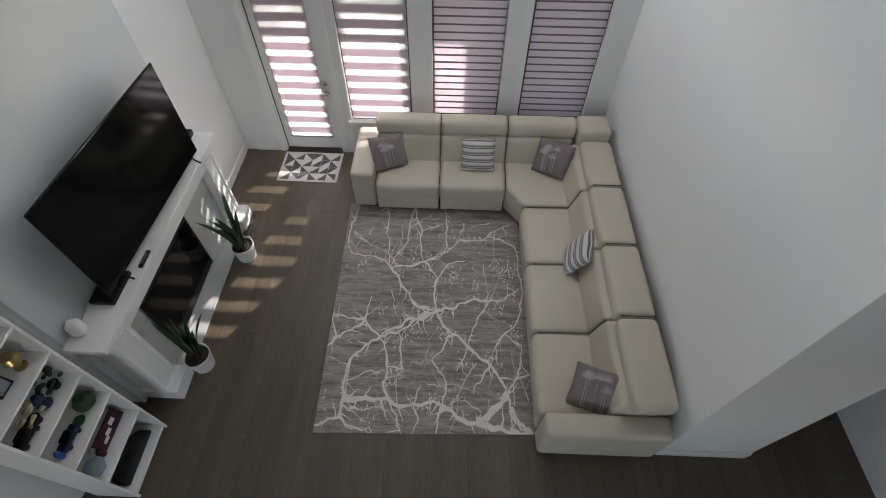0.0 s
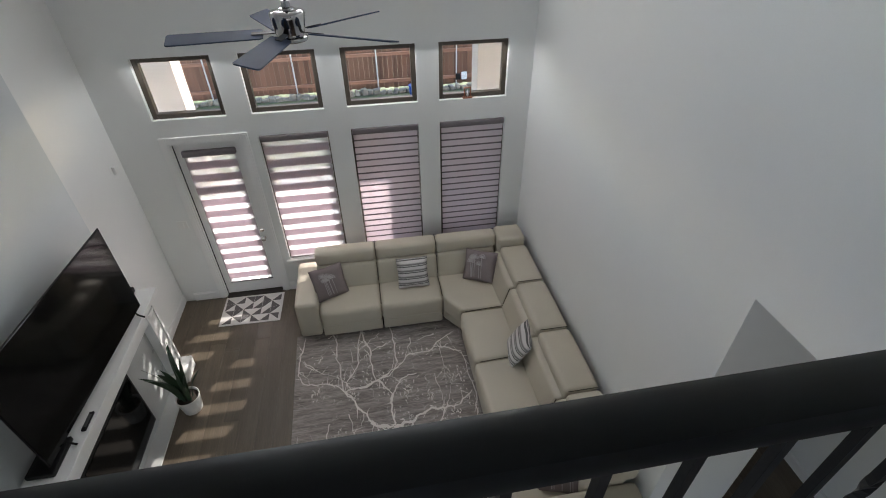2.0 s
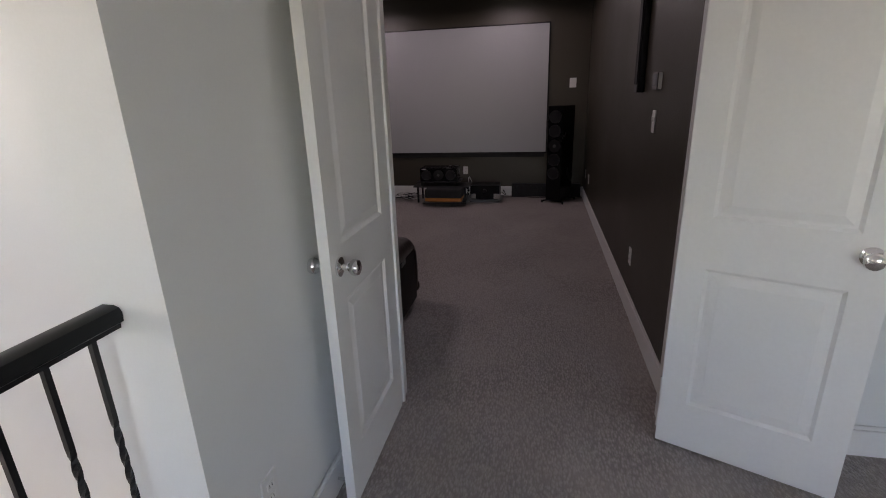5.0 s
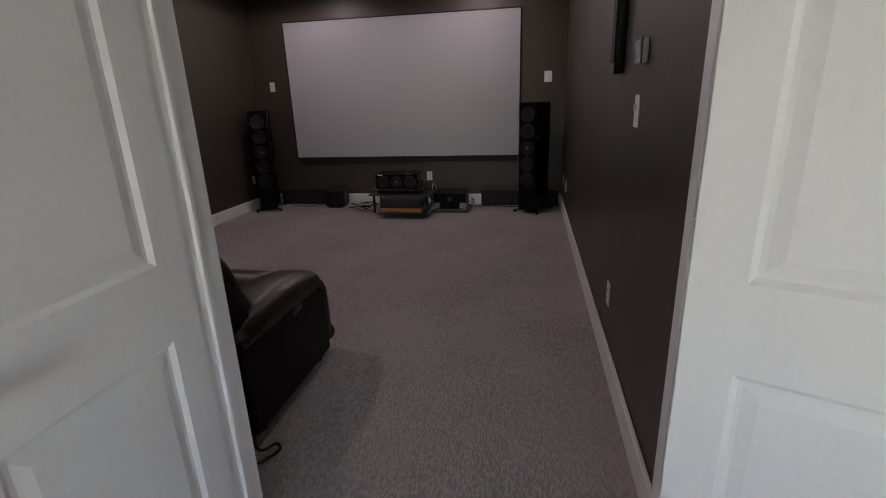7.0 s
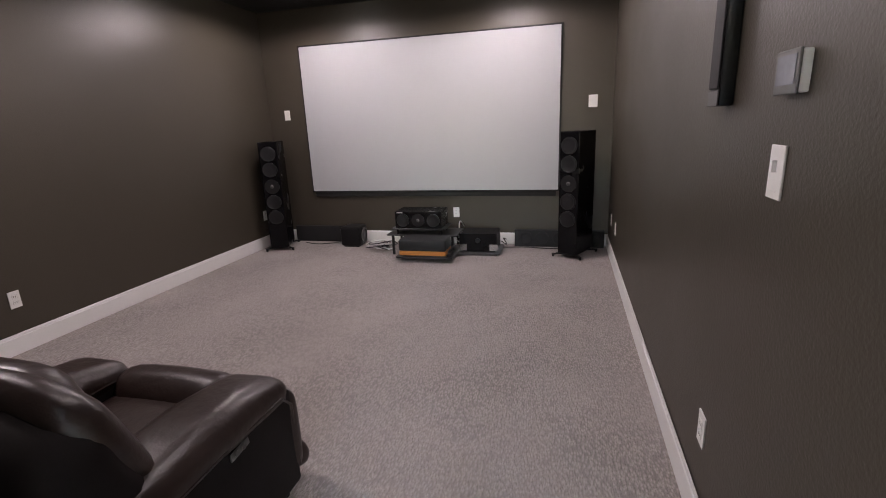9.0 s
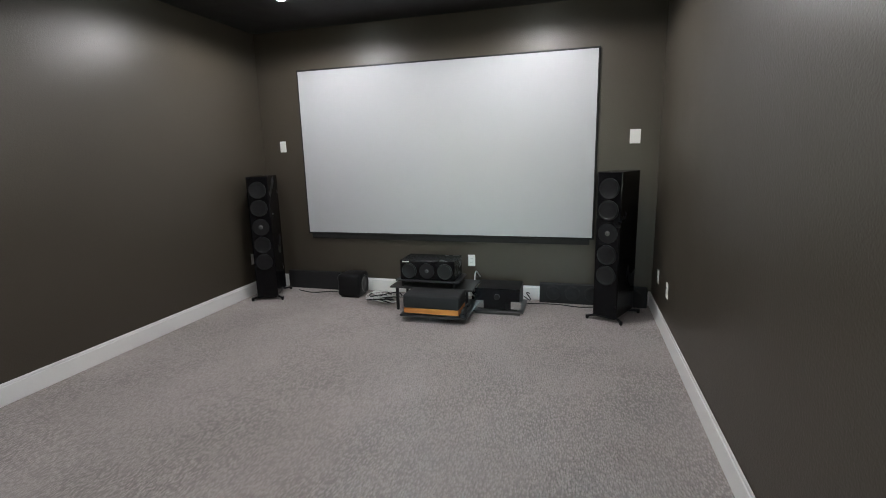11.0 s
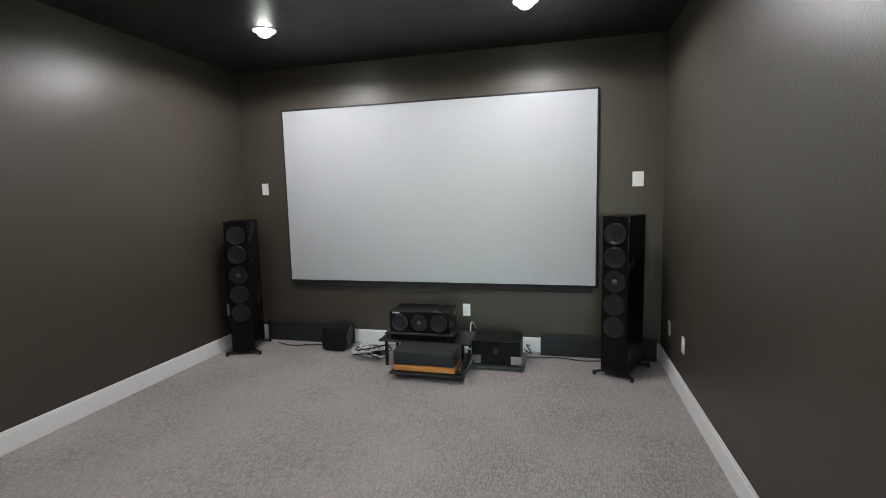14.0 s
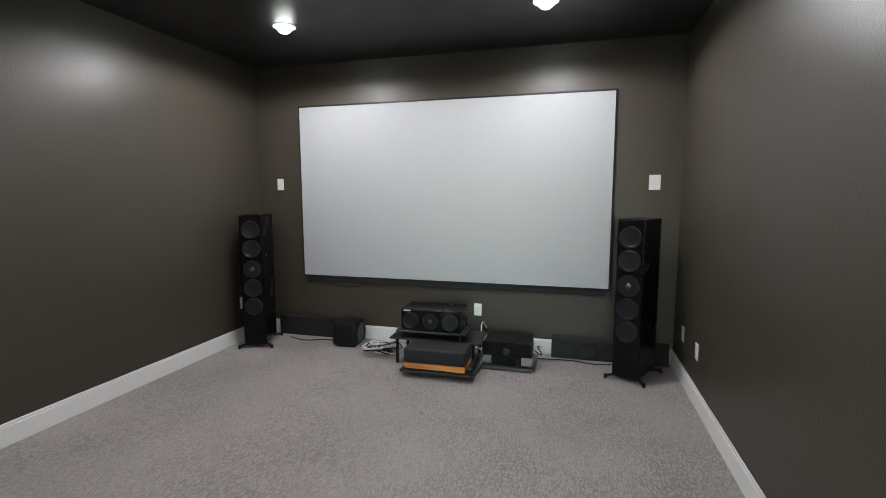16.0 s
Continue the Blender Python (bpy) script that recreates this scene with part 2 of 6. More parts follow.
def veins(scale, width, warp, seed, cut):
    wn_ = node(RUG, "ShaderNodeTexNoise", Scale=scale * 1.4, Detail=4.0)
    off = node(RUG, "ShaderNodeVectorMath")
    off.inputs[1].default_value = (seed, seed * 0.7, 0)
    wire(RUG, rco.outputs["Object"], off.inputs[0])
    wire(RUG, off.outputs[0], wn_.inputs["Vector"])
    mix = node(RUG, "ShaderNodeVectorMath")
    mix.operation = "SCALE"
    mix.inputs["Scale"].default_value = warp
    wire(RUG, wn_.outputs["Color"], mix.inputs[0])
    sm = node(RUG, "ShaderNodeVectorMath")
    wire(RUG, off.outputs[0], sm.inputs[0])
    wire(RUG, mix.outputs[0], sm.inputs[1])
    vo = node(RUG, "ShaderNodeTexVoronoi", Scale=scale)
    vo.voronoi_dimensions, vo.feature = "2D", "DISTANCE_TO_EDGE"
    wire(RUG, sm.outputs[0], vo.inputs["Vector"])
    wid = node(RUG, "ShaderNodeTexNoise", Scale=scale * 0.9, Detail=3.0)
    wire(RUG, off.outputs[0], wid.inputs["Vector"])
    w2 = node(RUG, "ShaderNodeMapRange", From_Min=cut, From_Max=cut + 0.25, To_Min=0.0, To_Max=width)
    wire(RUG, wid.outputs[0], w2.inputs[0])
    lt = node(RUG, "ShaderNodeMath")
    lt.operation = "LESS_THAN"
    wire(RUG, vo.outputs["Distance"], lt.inputs[0])
    wire(RUG, w2.outputs[0], lt.inputs[1])
    return lt.outputs[0]


va, vb, vc = veins(2.1, 0.016, 0.5, 3.1, 0.50), veins(3.6, 0.02, 0.35, 9.4, 0.52), veins(7.5, 0.07, 0.2, 5.2, 0.56)
mx1, mx2 = node(RUG, "ShaderNodeMath"), node(RUG, "ShaderNodeMath")
mx1.operation = mx2.operation = "MAXIMUM"
wire(RUG, va, mx1.inputs[0]), wire(RUG, vb, mx1.inputs[1])
wire(RUG, mx1.outputs[0], mx2.inputs[0]), wire(RUG, vc, mx2.inputs[1])
rmix = node(RUG, "ShaderNodeMix")
rmix.data_type = "RGBA"
rmix.inputs[7].default_value = (0.52, 0.48, 0.46, 1)
wire(RUG, bsdf(RUG).inputs["Base Color"].links[0].from_socket, rmix.inputs[6])
wire(RUG, mx2.outputs[0], rmix.inputs[0])
wire(RUG, rmix.outputs[2], bsdf(RUG).inputs["Base Color"])


def fabric_strip(name, base, seen_through, glow):
    """Blind cloth: part of the light passes straight, part is spread."""
    m = mat(name, base, 0.85, var=0.05, grain=400, bump=0.05, spec=0.1)
    nt = m.node_tree
    tr = node(m, "ShaderNodeBsdfTranslucent", Color=(*base, 1))
    tp = node(m, "ShaderNodeBsdfTransparent")
    m1, m2 = node(m, "ShaderNodeMixShader", Fac=glow), node(m, "ShaderNodeMixShader", Fac=seen_through)
    wire(m, bsdf(m).outputs[0], m1.inputs[1]), wire(m, tr.outputs[0], m1.inputs[2])
    wire(m, m1.outputs[0], m2.inputs[1]), wire(m, tp.outputs[0], m2.inputs[2])
    wire(m, m2.outputs[0], nt.nodes["Material Output"].inputs[0])
    return m


SHEER = fabric_strip("white_sheer_blind_cloth", (0.72, 0.70, 0.71), 0.50, 0.5)
OPAQ = fabric_strip("mauve_grey_blind_cloth", (0.50, 0.435, 0.47), 0.0, 0.40)
# shade along the folds of the closed cloth, put into a darker colour
FOLD_SHADE = fabric_strip("blind_fold_shade", (0.17, 0.15, 0.16), 0.0, 0.1)
CLOSED = fabric_strip("mauve_grey_doubled_cloth", (0.66, 0.605, 0.635), 0.0, 0.40)

GLASS = bpy.data.materials.new("window_glass")
GLASS.use_nodes = True
gb = bsdf(GLASS)
gb.inputs["Transmission Weight"].default_value, gb.inputs["Roughness"].default_value, gb.inputs["IOR"].default_value = 1.0, 0.0, 1.02

LAMPGLOW = bpy.data.materials.new("lit_lamp_lens")
LAMPGLOW.use_nodes = True
bsdf(LAMPGLOW).inputs["Emission Color"].default_value = (1, 0.95, 0.9, 1)
bsdf(LAMPGLOW).inputs["Emission Strength"].default_value = 1.2

PILLOWM = mat("mauve_grey_pillow_cloth", (0.23, 0.19, 0.19), 0.85, var=0.12, scale=9, grain=300, bump=0.2)
SEAM = mat("shadowed_leather_seam", (0.10, 0.09, 0.07), 0.8, var=0.1, bump=0.1, spec=0.1)
STITCH = mat("pale_embroidery", (0.48, 0.44, 0.44), 0.8)
STRIPED = mat("striped_pillow_cloth", (0.6, 0.58, 0.56), 0.85, var=0.05, grain=300, bump=0.2)
sco = node(STRIPED, "ShaderNodeTexCoord")
ssep = node(STRIPED, "ShaderNodeSeparateXYZ")
wire(STRIPED, sco.outputs["Object"], ssep.inputs[0])
smul = node(STRIPED, "ShaderNodeMath")
smul.operation = "MULTIPLY_ADD"
smul.inputs[1].default_value, smul.inputs[2].default_value = 12.0, 50.3
wire(STRIPED, ssep.outputs["Z"], smul.inputs[0])
sfr = node(STRIPED, "ShaderNodeMath")
sfr.operation = "FRACT"
wire(STRIPED, smul.outputs[0], sfr.inputs[0])
sramp = node(STRIPED, "ShaderNodeValToRGB")
sramp.color_ramp.interpolation = "CONSTANT"
for pos, col in ((0.0, 0.62), (0.42, 0.13), (0.58, 0.62), (0.66, 0.22), (0.90, 0.40)):
    e = sramp.color_ramp.elements.new(pos) if pos else sramp.color_ramp.elements[0]
    e.color = (col, col * 0.96, col * 0.94, 1)
sramp.color_ramp.elements.remove(sramp.color_ramp.elements[-1])
wire(STRIPED, sfr.outputs[0], sramp.inputs[0])
wire(STRIPED, sramp.outputs[0], bsdf(STRIPED).inputs["Base Color"])

# ---- shape helpers ----
PLACE = {}


def part(name, bm, material, parent=None, label="", smooth=False):
    """Links a bmesh as one mesh object, under a thing or a part."""
    me = bpy.data.meshes.new(name)
    bm.to_mesh(me)
    bm.free()
    if smooth:
        for p in me.polygons:
            p.use_smooth = True
        me.set_sharp_from_angle(angle=radians(40))
    me.materials.append(material)
    return link(name, me, parent, label)


def link(name, me, parent=None, label="", m=None):
    ob = new(name, me)
    if m is not None:
        ob.matrix_basis = m
    if parent:
        ob.parent = parent
        ob.matrix_parent_inverse = PLACE[parent].inverted()
    PLACE[ob] = m if m is not None else Matrix()
    if label:
        ob["label"] = label
    return ob


def thing(name, at, label, category, group=""):
    ob = new(name)
    ob.empty_display_size = 0.1
    ob.matrix_basis = Matrix.Translation(at)
    PLACE[ob] = Matrix.Translation(at)
    return tagged(ob, label, category, group)


def structure(ob, label="", category=""):
    return tagged(ob, label, category, "", "structure")


def add_box(bm, x0, x1, y0, y1, z0, z1, r=0.0, seg=2, m=None):
    vs = [bm.verts.new((x, y, z)) for x in (x0, x1) for y in (y0, y1) for z in (z0, z1)]
    idx = ((0, 1, 3, 2), (4, 6, 7, 5), (0, 4, 5, 1), (2, 3, 7, 6), (0, 2, 6, 4), (1, 5, 7, 3))
    fs = [bm.faces.new([vs[i] for i in f]) for f in idx]
    if r:
        es = list({e for f in fs for e in f.edges})
        res = bmesh.ops.bevel(bm, geom=es, offset=r, segments=seg, profile=0.5, affect="EDGES")
        vs = list({v for f in res["faces"] for v in f.verts} | {v for v in vs if v.is_valid})
    if m is not None:
        bmesh.ops.transform(bm, matrix=m, verts=vs)
    return vs


def box(x0, x1, y0, y1, z0, z1, r=0.0, seg=2, m=None):
    bm = bmesh.new()
    add_box(bm, x0, x1, y0, y1, z0, z1, r, seg, m)
    return bm


def add_lathe(bm, profile, seg=24, m=Matrix(), cap=True):
    """A body turned about z from (radius, z) pairs, low to high."""
    rings = []
    for r, z in profile:
        rings.append([bm.verts.new(m @ Vector((r * math.cos(a), r * math.sin(a), z))) for a in (2 * math.pi * i / seg for i in range(seg))])
    for a, b in zip(rings, rings[1:]):
        for i in range(seg):
            bm.faces.new((a[i], a[(i + 1) % seg], b[(i + 1) % seg], b[i]))
    if cap:
        bm.faces.new(rings[0][::-1])
        bm.faces.new(rings[-1])


def lathe(profile, seg=24, m=Matrix(), cap=True):
    bm = bmesh.new()
    add_lathe(bm, profile, seg, m, cap)
    return bm


def add_tube(bm, pts, r, seg=8, taper=None):
    pts = [Vector(p) for p in pts]
    rings = []
    for i, p in enumerate(pts):
        d = (pts[min(i + 1, len(pts) - 1)] - pts[max(i - 1, 0)]).normalized()
        u = d.cross(Vector((0, 0, 1)) if abs(d.z) < 0.9 else Vector((1, 0, 0))).normalized()
        v = d.cross(u)
        rr = r * (taper[i] if taper else 1)
        rings.append([bm.verts.new(p + rr * (math.cos(a) * u + math.sin(a) * v)) for a in (2 * math.pi * k / seg for k in range(seg))])
    for a, b in zip(rings, rings[1:]):
        for i in range(seg):
            bm.faces.new((a[i], b[i], b[(i + 1) % seg], a[(i + 1) % seg]))
    bm.faces.new(rings[0])
    bm.faces.new(rings[-1][::-1])


def tube(pts, r, seg=8, taper=None):
    bm = bmesh.new()
    add_tube(bm, pts, r, seg, taper)
    return bm


def holed_wall(axis, c0, c1, u0, u1, z0, z1, holes):
    """A wall from c0 to c1 across, u0 to u1 along, with openings (u0, u1, z0, z1) right through it."""
    us = sorted({u0, u1, *[h[i] for h in holes for i in (0, 1)]})
    zs = sorted({z0, z1, *[h[i] for h in holes for i in (2, 3)]})
    bm = bmesh.new()
    P = (lambda u, c, z: (u, c, z)) if axis == "y" else (lambda u, c, z: (c, u, z))

    def full(i, j):
        if not (0 <= i < len(us) - 1 and 0 <= j < len(zs) - 1):
            return False
        u, z = (us[i] + us[i + 1]) / 2, (zs[j] + zs[j + 1]) / 2
        return not any(h[0] < u < h[1] and h[2] < z < h[3] for h in holes)

    def quad(*ps):
        bm.faces.new([bm.verts.new(P(*p)) for p in ps])
    for i in range(len(us) - 1):
        for j in range(len(zs) - 1):
            if not full(i, j):
                continue
            a, b, s, t = us[i], us[i + 1], zs[j], zs[j + 1]
            quad((a, c0, s), (b, c0, s), (b, c0, t), (a, c0, t))
            quad((a, c1, s), (a, c1, t), (b, c1, t), (b, c1, s))
            if not full(i - 1, j): quad((a, c0, s), (a, c0, t), (a, c1, t), (a, c1, s))
            if not full(i + 1, j): quad((b, c0, s), (b, c1, s), (b, c1, t), (b, c0, t))
            if not full(i, j - 1): quad((a, c0, s), (a, c1, s), (b, c1, s), (b, c0, s))
            if not full(i, j + 1): quad((a, c0, t), (b, c0, t), (b, c1, t), (a, c1, t))
    bmesh.ops.remove_doubles(bm, verts=bm.verts, dist=1e-5)
    bmesh.ops.recalc_face_normals(bm, faces=bm.faces)
    return bm

# ---- the large structure ----
YE = 1.258                               # end of the wall block behind the sofa
XL, XR, YF = -2.35, 2.57, 5.22           # living room walls
LOW = [(-0.76, 0.06), (0.33, 1.165), (1.43, 2.27)]
HIGH = [(-1.84, -1.04), (-0.76, 0.055), (0.325, 1.165), (1.43, 2.26)]
LZ, HZ = (-2.80, -0.93), (-0.66, 0.01)
TZ = (1.60, 2.46)                        # top row of windows, unseen, added to let light in
DOORX, DOORTOP = (-1.78, -0.94), -0.94
holes = [(*w, *LZ) for w in LOW] + [(*w, *HZ) for w in HIGH] + [(*w, *TZ) for w in HIGH] + [(*DOORX, F, DOORTOP)]
structure(part("wall_north", holed_wall("y", YF, YF + 0.16, -4.5, 4.6, F - 0.2, CEIL, holes), WHITE), "white painted wall with a door, seven windows and four added unseen ones", "wall")
structure(part("wall_west", box(XL - 0.15, XL, 1.62, YF, F, CEIL), WHITE), "plain white painted wall", "wall")
# the opening is unseen, added to let light onto the landing
structure(part("wall_west_near", holed_wall("x", -2.65, -2.50, -4.2, 1.62, F, CEIL, [(-3.0, -1.0, 0.9, 2.1)]), WHITE), "white painted wall with an unseen opening added for light", "wall")
structure(part("chimney_breast", box(XL, -2.29, 1.545, 4.02, F, CEIL), BREAST), "pale blue grey satin painted chimney breast above the mantel", "wall")
structure(part("wall_breast_side", box(-2.50, XL, 1.545, 1.62, F, CEIL), WHITE), "white painted return beside the bookcase", "wall")
# block beside the living room: full height, with the passage under the upper floor
structure(part("wall_east", box(XR, 3.37, YE, YF, F, -0.455), WHITE), "white painted wall behind the sofa", "wall")
structure(part("wall_east_upper", box(XR, XR + 0.16, -0.09, YF, -0.455, CEIL), WHITE), "tall white painted wall above the sofa", "wall")
structure(part("wall_header", box(XR, XR + 0.16, -4.2, -0.09, -0.455, -0.34), WHITE), "white painted header over the passage", "wall")
structure(part("wall_passage", box(4.42, 4.57, -4.2, YF, F, -0.455), WHITE), "white painted wall of the ground floor passage", "wall")
# the opening is unseen, added to brighten the passage
structure(part("wall_south_low", holed_wall("y", -4.35, -4.2, -2.5, 4.42, F, -0.46, [(-0.2, 1.0, -2.5, -1.3)]), WHITE), "plain white wall with an unseen opening added for light", "wall")
structure(part("ceiling_passage", box(XR + 0.16, 4.57, -4.35, YE, -0.453, -0.34), CEILW), "white ceiling of the ground floor passage", "ceiling")
structure(part("ceiling_low", box(-2.5, XR, -4.35, -0.07, -0.46, -0.34), CEILW), "white ceiling under the landing", "ceiling")
structure(part("ceiling_passage_end", box(3.37, 4.57, YE, YF, -0.455, -0.34), CEILW), "white ceiling of the passage", "ceiling")
structure(part("ceiling", box(-2.65, 3.0, -4.35, YF, CEIL, CEIL + 0.15), CEILW), "plain white ceiling", "ceiling")
# landing
structure(part("floor_landing", box(-2.5, 3.06, -4.2, -0.225, -0.34, 0.0), CARPET), "grey brown carpeted landing floor", "floor")
structure(part("landing_curb", box(-2.5, 1.86, -0.225, -0.06, -0.338, 0.055, 0.006), TRIM), "white painted curb under the railing", "trim")
structure(part("wall_stub", box(1.86, 2.98, -0.29, -0.09, -0.34, CEIL), WHITE), "white painted wall end where the railing stops", "wall")
structure(part("wall_south", box(-2.5, 3.1, -4.35, -4.2, -0.34, CEIL), WHITE), "plain white wall behind the landing", "wall")
DY0, DY1, DH = -1.595, -0.374, 2.05
structure(part("wall_theatre_west", holed_wall("x", 2.98, 3.10, -4.2, 2.4, -0.2, CEIL, [(DY0, DY1, -0.2, DH)]), WHITE), "white painted wall with double doors", "wall")
# home theatre
TX, TY0, TY1 = 8.19, -1.64, 2.42
structure(part("wall_theatre_skin", holed_wall("x", 3.10, 3.112, TY0, TY1, 0, CEIL, [(DY0, DY1, 0, DH)]), DARK), "dark brown painted wall around the doors", "wall")
structure(part("wall_theatre_south", box(3.11, TX, TY0 - 0.12, TY0, -0.2, CEIL), DARK), "dark brown painted textured wall", "wall")
structure(part("wall_theatre_north", box(3.11, TX, TY1, TY1 + 0.12, -0.2, CEIL), DARK), "dark brown painted textured wall", "wall")
structure(part("wall_theatre_east", box(TX, TX + 0.12, TY0 - 0.12, TY1 + 0.12, -0.2, CEIL), DARK), "dark brown painted wall behind the projection screen", "wall")
structure(part("ceiling_theatre", box(3.0, TX + 0.12, TY0 - 0.12, TY1 + 0.12, CEIL, CEIL + 0.12), DARKC), "near black painted ceiling", "ceiling")
structure(part("floor_theatre", box(3.06, TX, TY0, TY1, -0.34, 0.0), CARPET), "grey brown loop carpet", "floor")


def skirting(x0, x1, y0, y1, z, h=0.14):
    """A board with a stepped, rounded top."""
    bm = box(x0, x1, y0, y1, z, z + h * 0.86, 0.003, 1)
    ix, iy = (0.004, 0) if x1 - x0 < y1 - y0 else (0, 0.004)
    add_box(bm, x0 + ix, x1 - ix, y0 + iy, y1 - iy, z + h * 0.86, z + h, 0.002, 1)
    return structure(part("baseboard", bm, TRIM), "white painted baseboard", "baseboard")


B = 0.016
skirting(3.115, TX - B, TY0, TY0 + B, 0)
skirting(3.115, TX - B, TY1 - B, TY1, 0)
skirting(TX - B, TX, TY0, TY1, 0)
skirting(1.86, 2.96, -0.29 - B, -0.29, 0)
skirting(2.98 - B, 2.98, -4.2, DY0 - 0.08, 0)
skirting(XL, XL + B, 4.0, YF, F)
skirting(-2.2, DOORX[0] - 0.08, YF - B, YF, F)
skirting(DOORX[1] + 0.08, XR, YF - B, YF, F)
skirting(XR - B, XR, YE, YF - B, F)
skirting(XR - B, 3.37, YE - B, YE, F)
skirting(4.42 - B, 4.42, -4.2, YF, F)
skirting(3.37, 3.37 + B, YE, YF, F)

# door casing of the theatre
bm = bmesh.new()
for y0, y1 in ((DY0 - 0.075, DY0 + 0.012), (DY1 - 0.012, DY1 + 0.075)):
    add_box(bm, 2.962, 2.98, y0, y1, 0, DH + 0.07, 0.004, 1)
    add_box(bm, 2.955, 2.962, y0 + 0.02, y1 - 0.02, 0, DH + 0.05, 0.003, 1)
add_box(bm, 2.962, 2.98, DY0 + 0.012, DY1 - 0.012, DH - 0.012, DH + 0.07, 0.004, 1)
for y0, y1 in ((DY0, DY0 + 0.018), (DY1 - 0.018, DY1)):
    add_box(bm, 2.98, 3.118, y0, y1, 0, DH, 0.002, 1)
    add_box(bm, 3.03, 3.045, y0 + (0.018 if y0 == DY0 else -0.012), y1 + (0.012 if y0 == DY0 else -0.018), 0, DH - 0.02, 0.002, 1)
add_box(bm, 2.98, 3.118, DY0 + 0.018, DY1 - 0.018, DH - 0.018, DH, 0.002, 1)
structure(part("door_casing", bm, TRIM), "white painted door casing", "trim")


def door_leaf(name, hinge, angle, width, mirror, label):
    """Two-panel door leaf, 36 mm thick, hinged at the origin and running along -x."""
    d = thing(name, hinge, label, "door", "double doors of the theatre")
    d.matrix_basis = PLACE[d] = pose(*hinge, 0, 0, angle)
    m = PLACE[d]
    t, z0, h = 0.0175, 0.012, 2.03
    bm = bmesh.new()
    st = 0.097
    panels = ((0.22, 0.80), (0.99, 1.90))
    add_box(bm, -width, -width + st, -t, t, z0, h)
    add_box(bm, -st, 0, -t, t, z0, h)
    for a, b in ((z0, panels[0][0]), (panels[0][1], panels[1][0]), (panels[1][1], h)):
        add_box(bm, -width + st, -st, -t, t, a, b)
    bmesh.ops.transform(bm, matrix=m, verts=bm.verts)
    part("leaf_frame", bm, DOORP, d)
    for a, b in panels:
        bm = bmesh.new()
        x0, x1 = -width + st, -st
        rings = []
        for s in (-1, 1):
            lv = []
            for inset, dep in ((0.0, t), (0.012, t - 0.009), (0.022, t - 0.009), (0.05, t - 0.003), (0.05, t - 0.003)):
                lv.append([bm.verts.new((x, s * dep, z)) for x, z in ((x0 + inset, a + inset), (x1 - inset, a + inset), (x1 - inset, b - inset), (x0 + inset, b - inset))])
            for p, q in zip(lv[:4], lv[1:4]):
                for i in range(4):
                    bm.faces.new((p[i], p[(i + 1) % 4], q[(i + 1) % 4], q[i]))
            bm.faces.new(lv[3])
        bmesh.ops.recalc_face_normals(bm, faces=bm.faces)
        bmesh.ops.transform(bm, matrix=m, verts=bm.verts)
        part("panel", bm, DOORP, d)
    for s in (-1, 1):
        prof = [(0.032, 0.0), (0.032, 0.006), (0.024, 0.010), (0.011, 0.014), (0.010, 0.030), (0.018, 0.036), (0.026, 0.046), (0.028, 0.056), (0.024, 0.066), (0.012, 0.072)]
        k = m @ Matrix.Translation((-width + 0.062, s * t, 0.922)) @ Matrix.Rotation(radians(-90 * s), 4, "X")
        part("knob", lathe(prof, 20, k), CHROME, d, "polished chrome door knob", smooth=True)
    for hz in (0.2, 1.0, 1.82):
        part("hinge", lathe([(0.006, hz), (0.006, hz + 0.09)], 10, m @ Matrix.Translation((0.008, mirror * (t + 0.004), 0))), DOORP, d, "painted hinge")
    return d


door_leaf("theatre_door", (2.985, -0.384, 0), 0, 0.60, 1, "white two-panel door leaf standing open against the wall")
door_leaf("theatre_door", (2.950, -1.547, 0), 66, 0.60, -1, "white two-panel door leaf standing wide open on the landing")


# ---- windows, back door and blinds ----
def bronze_window(n, x0, x1, z0, z1):
    w = structure(new("window_%d" % n), "clear window in a dark bronze frame", "window")
    w.matrix_basis = PLACE[w] = Matrix.Translation(((x0 + x1) / 2, YF + 0.1, z0))
    bm = bmesh.new()
    f, y0, y1 = 0.055, YF + 0.05, YF + 0.13
    add_box(bm, x0, x0 + f, y0, y1, z0, z1, 0.004, 1)
    add_box(bm, x1 - f, x1, y0, y1, z0, z1, 0.004, 1)
    add_box(bm, x0 + f, x1 - f, y0, y1, z0, z0 + f, 0.004, 1)
    add_box(bm, x0 + f, x1 - f, y0, y1, z1 - f, z1, 0.004, 1)
    part("window_frame", bm, BRONZE, w)
    pane = part("pane", box(x0 + f, x1 - f, YF + 0.088, YF + 0.094, z0 + f, z1 - f), GLASS, w)
    pane.visible_shadow = False
    return w


for i, (a, b) in enumerate(HIGH):
    bronze_window(i + 1, a, b, *HZ)
for i, (a, b) in enumerate(LOW):
    w = bronze_window(i + 5, a, b, *LZ)
    part("window_sill", box(a - 0.04, b + 0.04, YF - 0.045, YF + 0.05, LZ[0] - 0.03, LZ[0] + 0.004, 0.004, 1), TRIM, w, "white sill")


# unseen top row, added for the light it lets in
for i, (a, b) in enumerate(HIGH):
    bronze_window(i + 8, a, b, *TZ)
# unseen eave, added to keep the sun out of the top row
structure(part("sun_shade_eave", box(-4.5, 4.6, YF + 0.16, YF + 2.1, 2.62, 2.75), STUCCO), "unseen cream stucco eave that shades the top row", "roof")


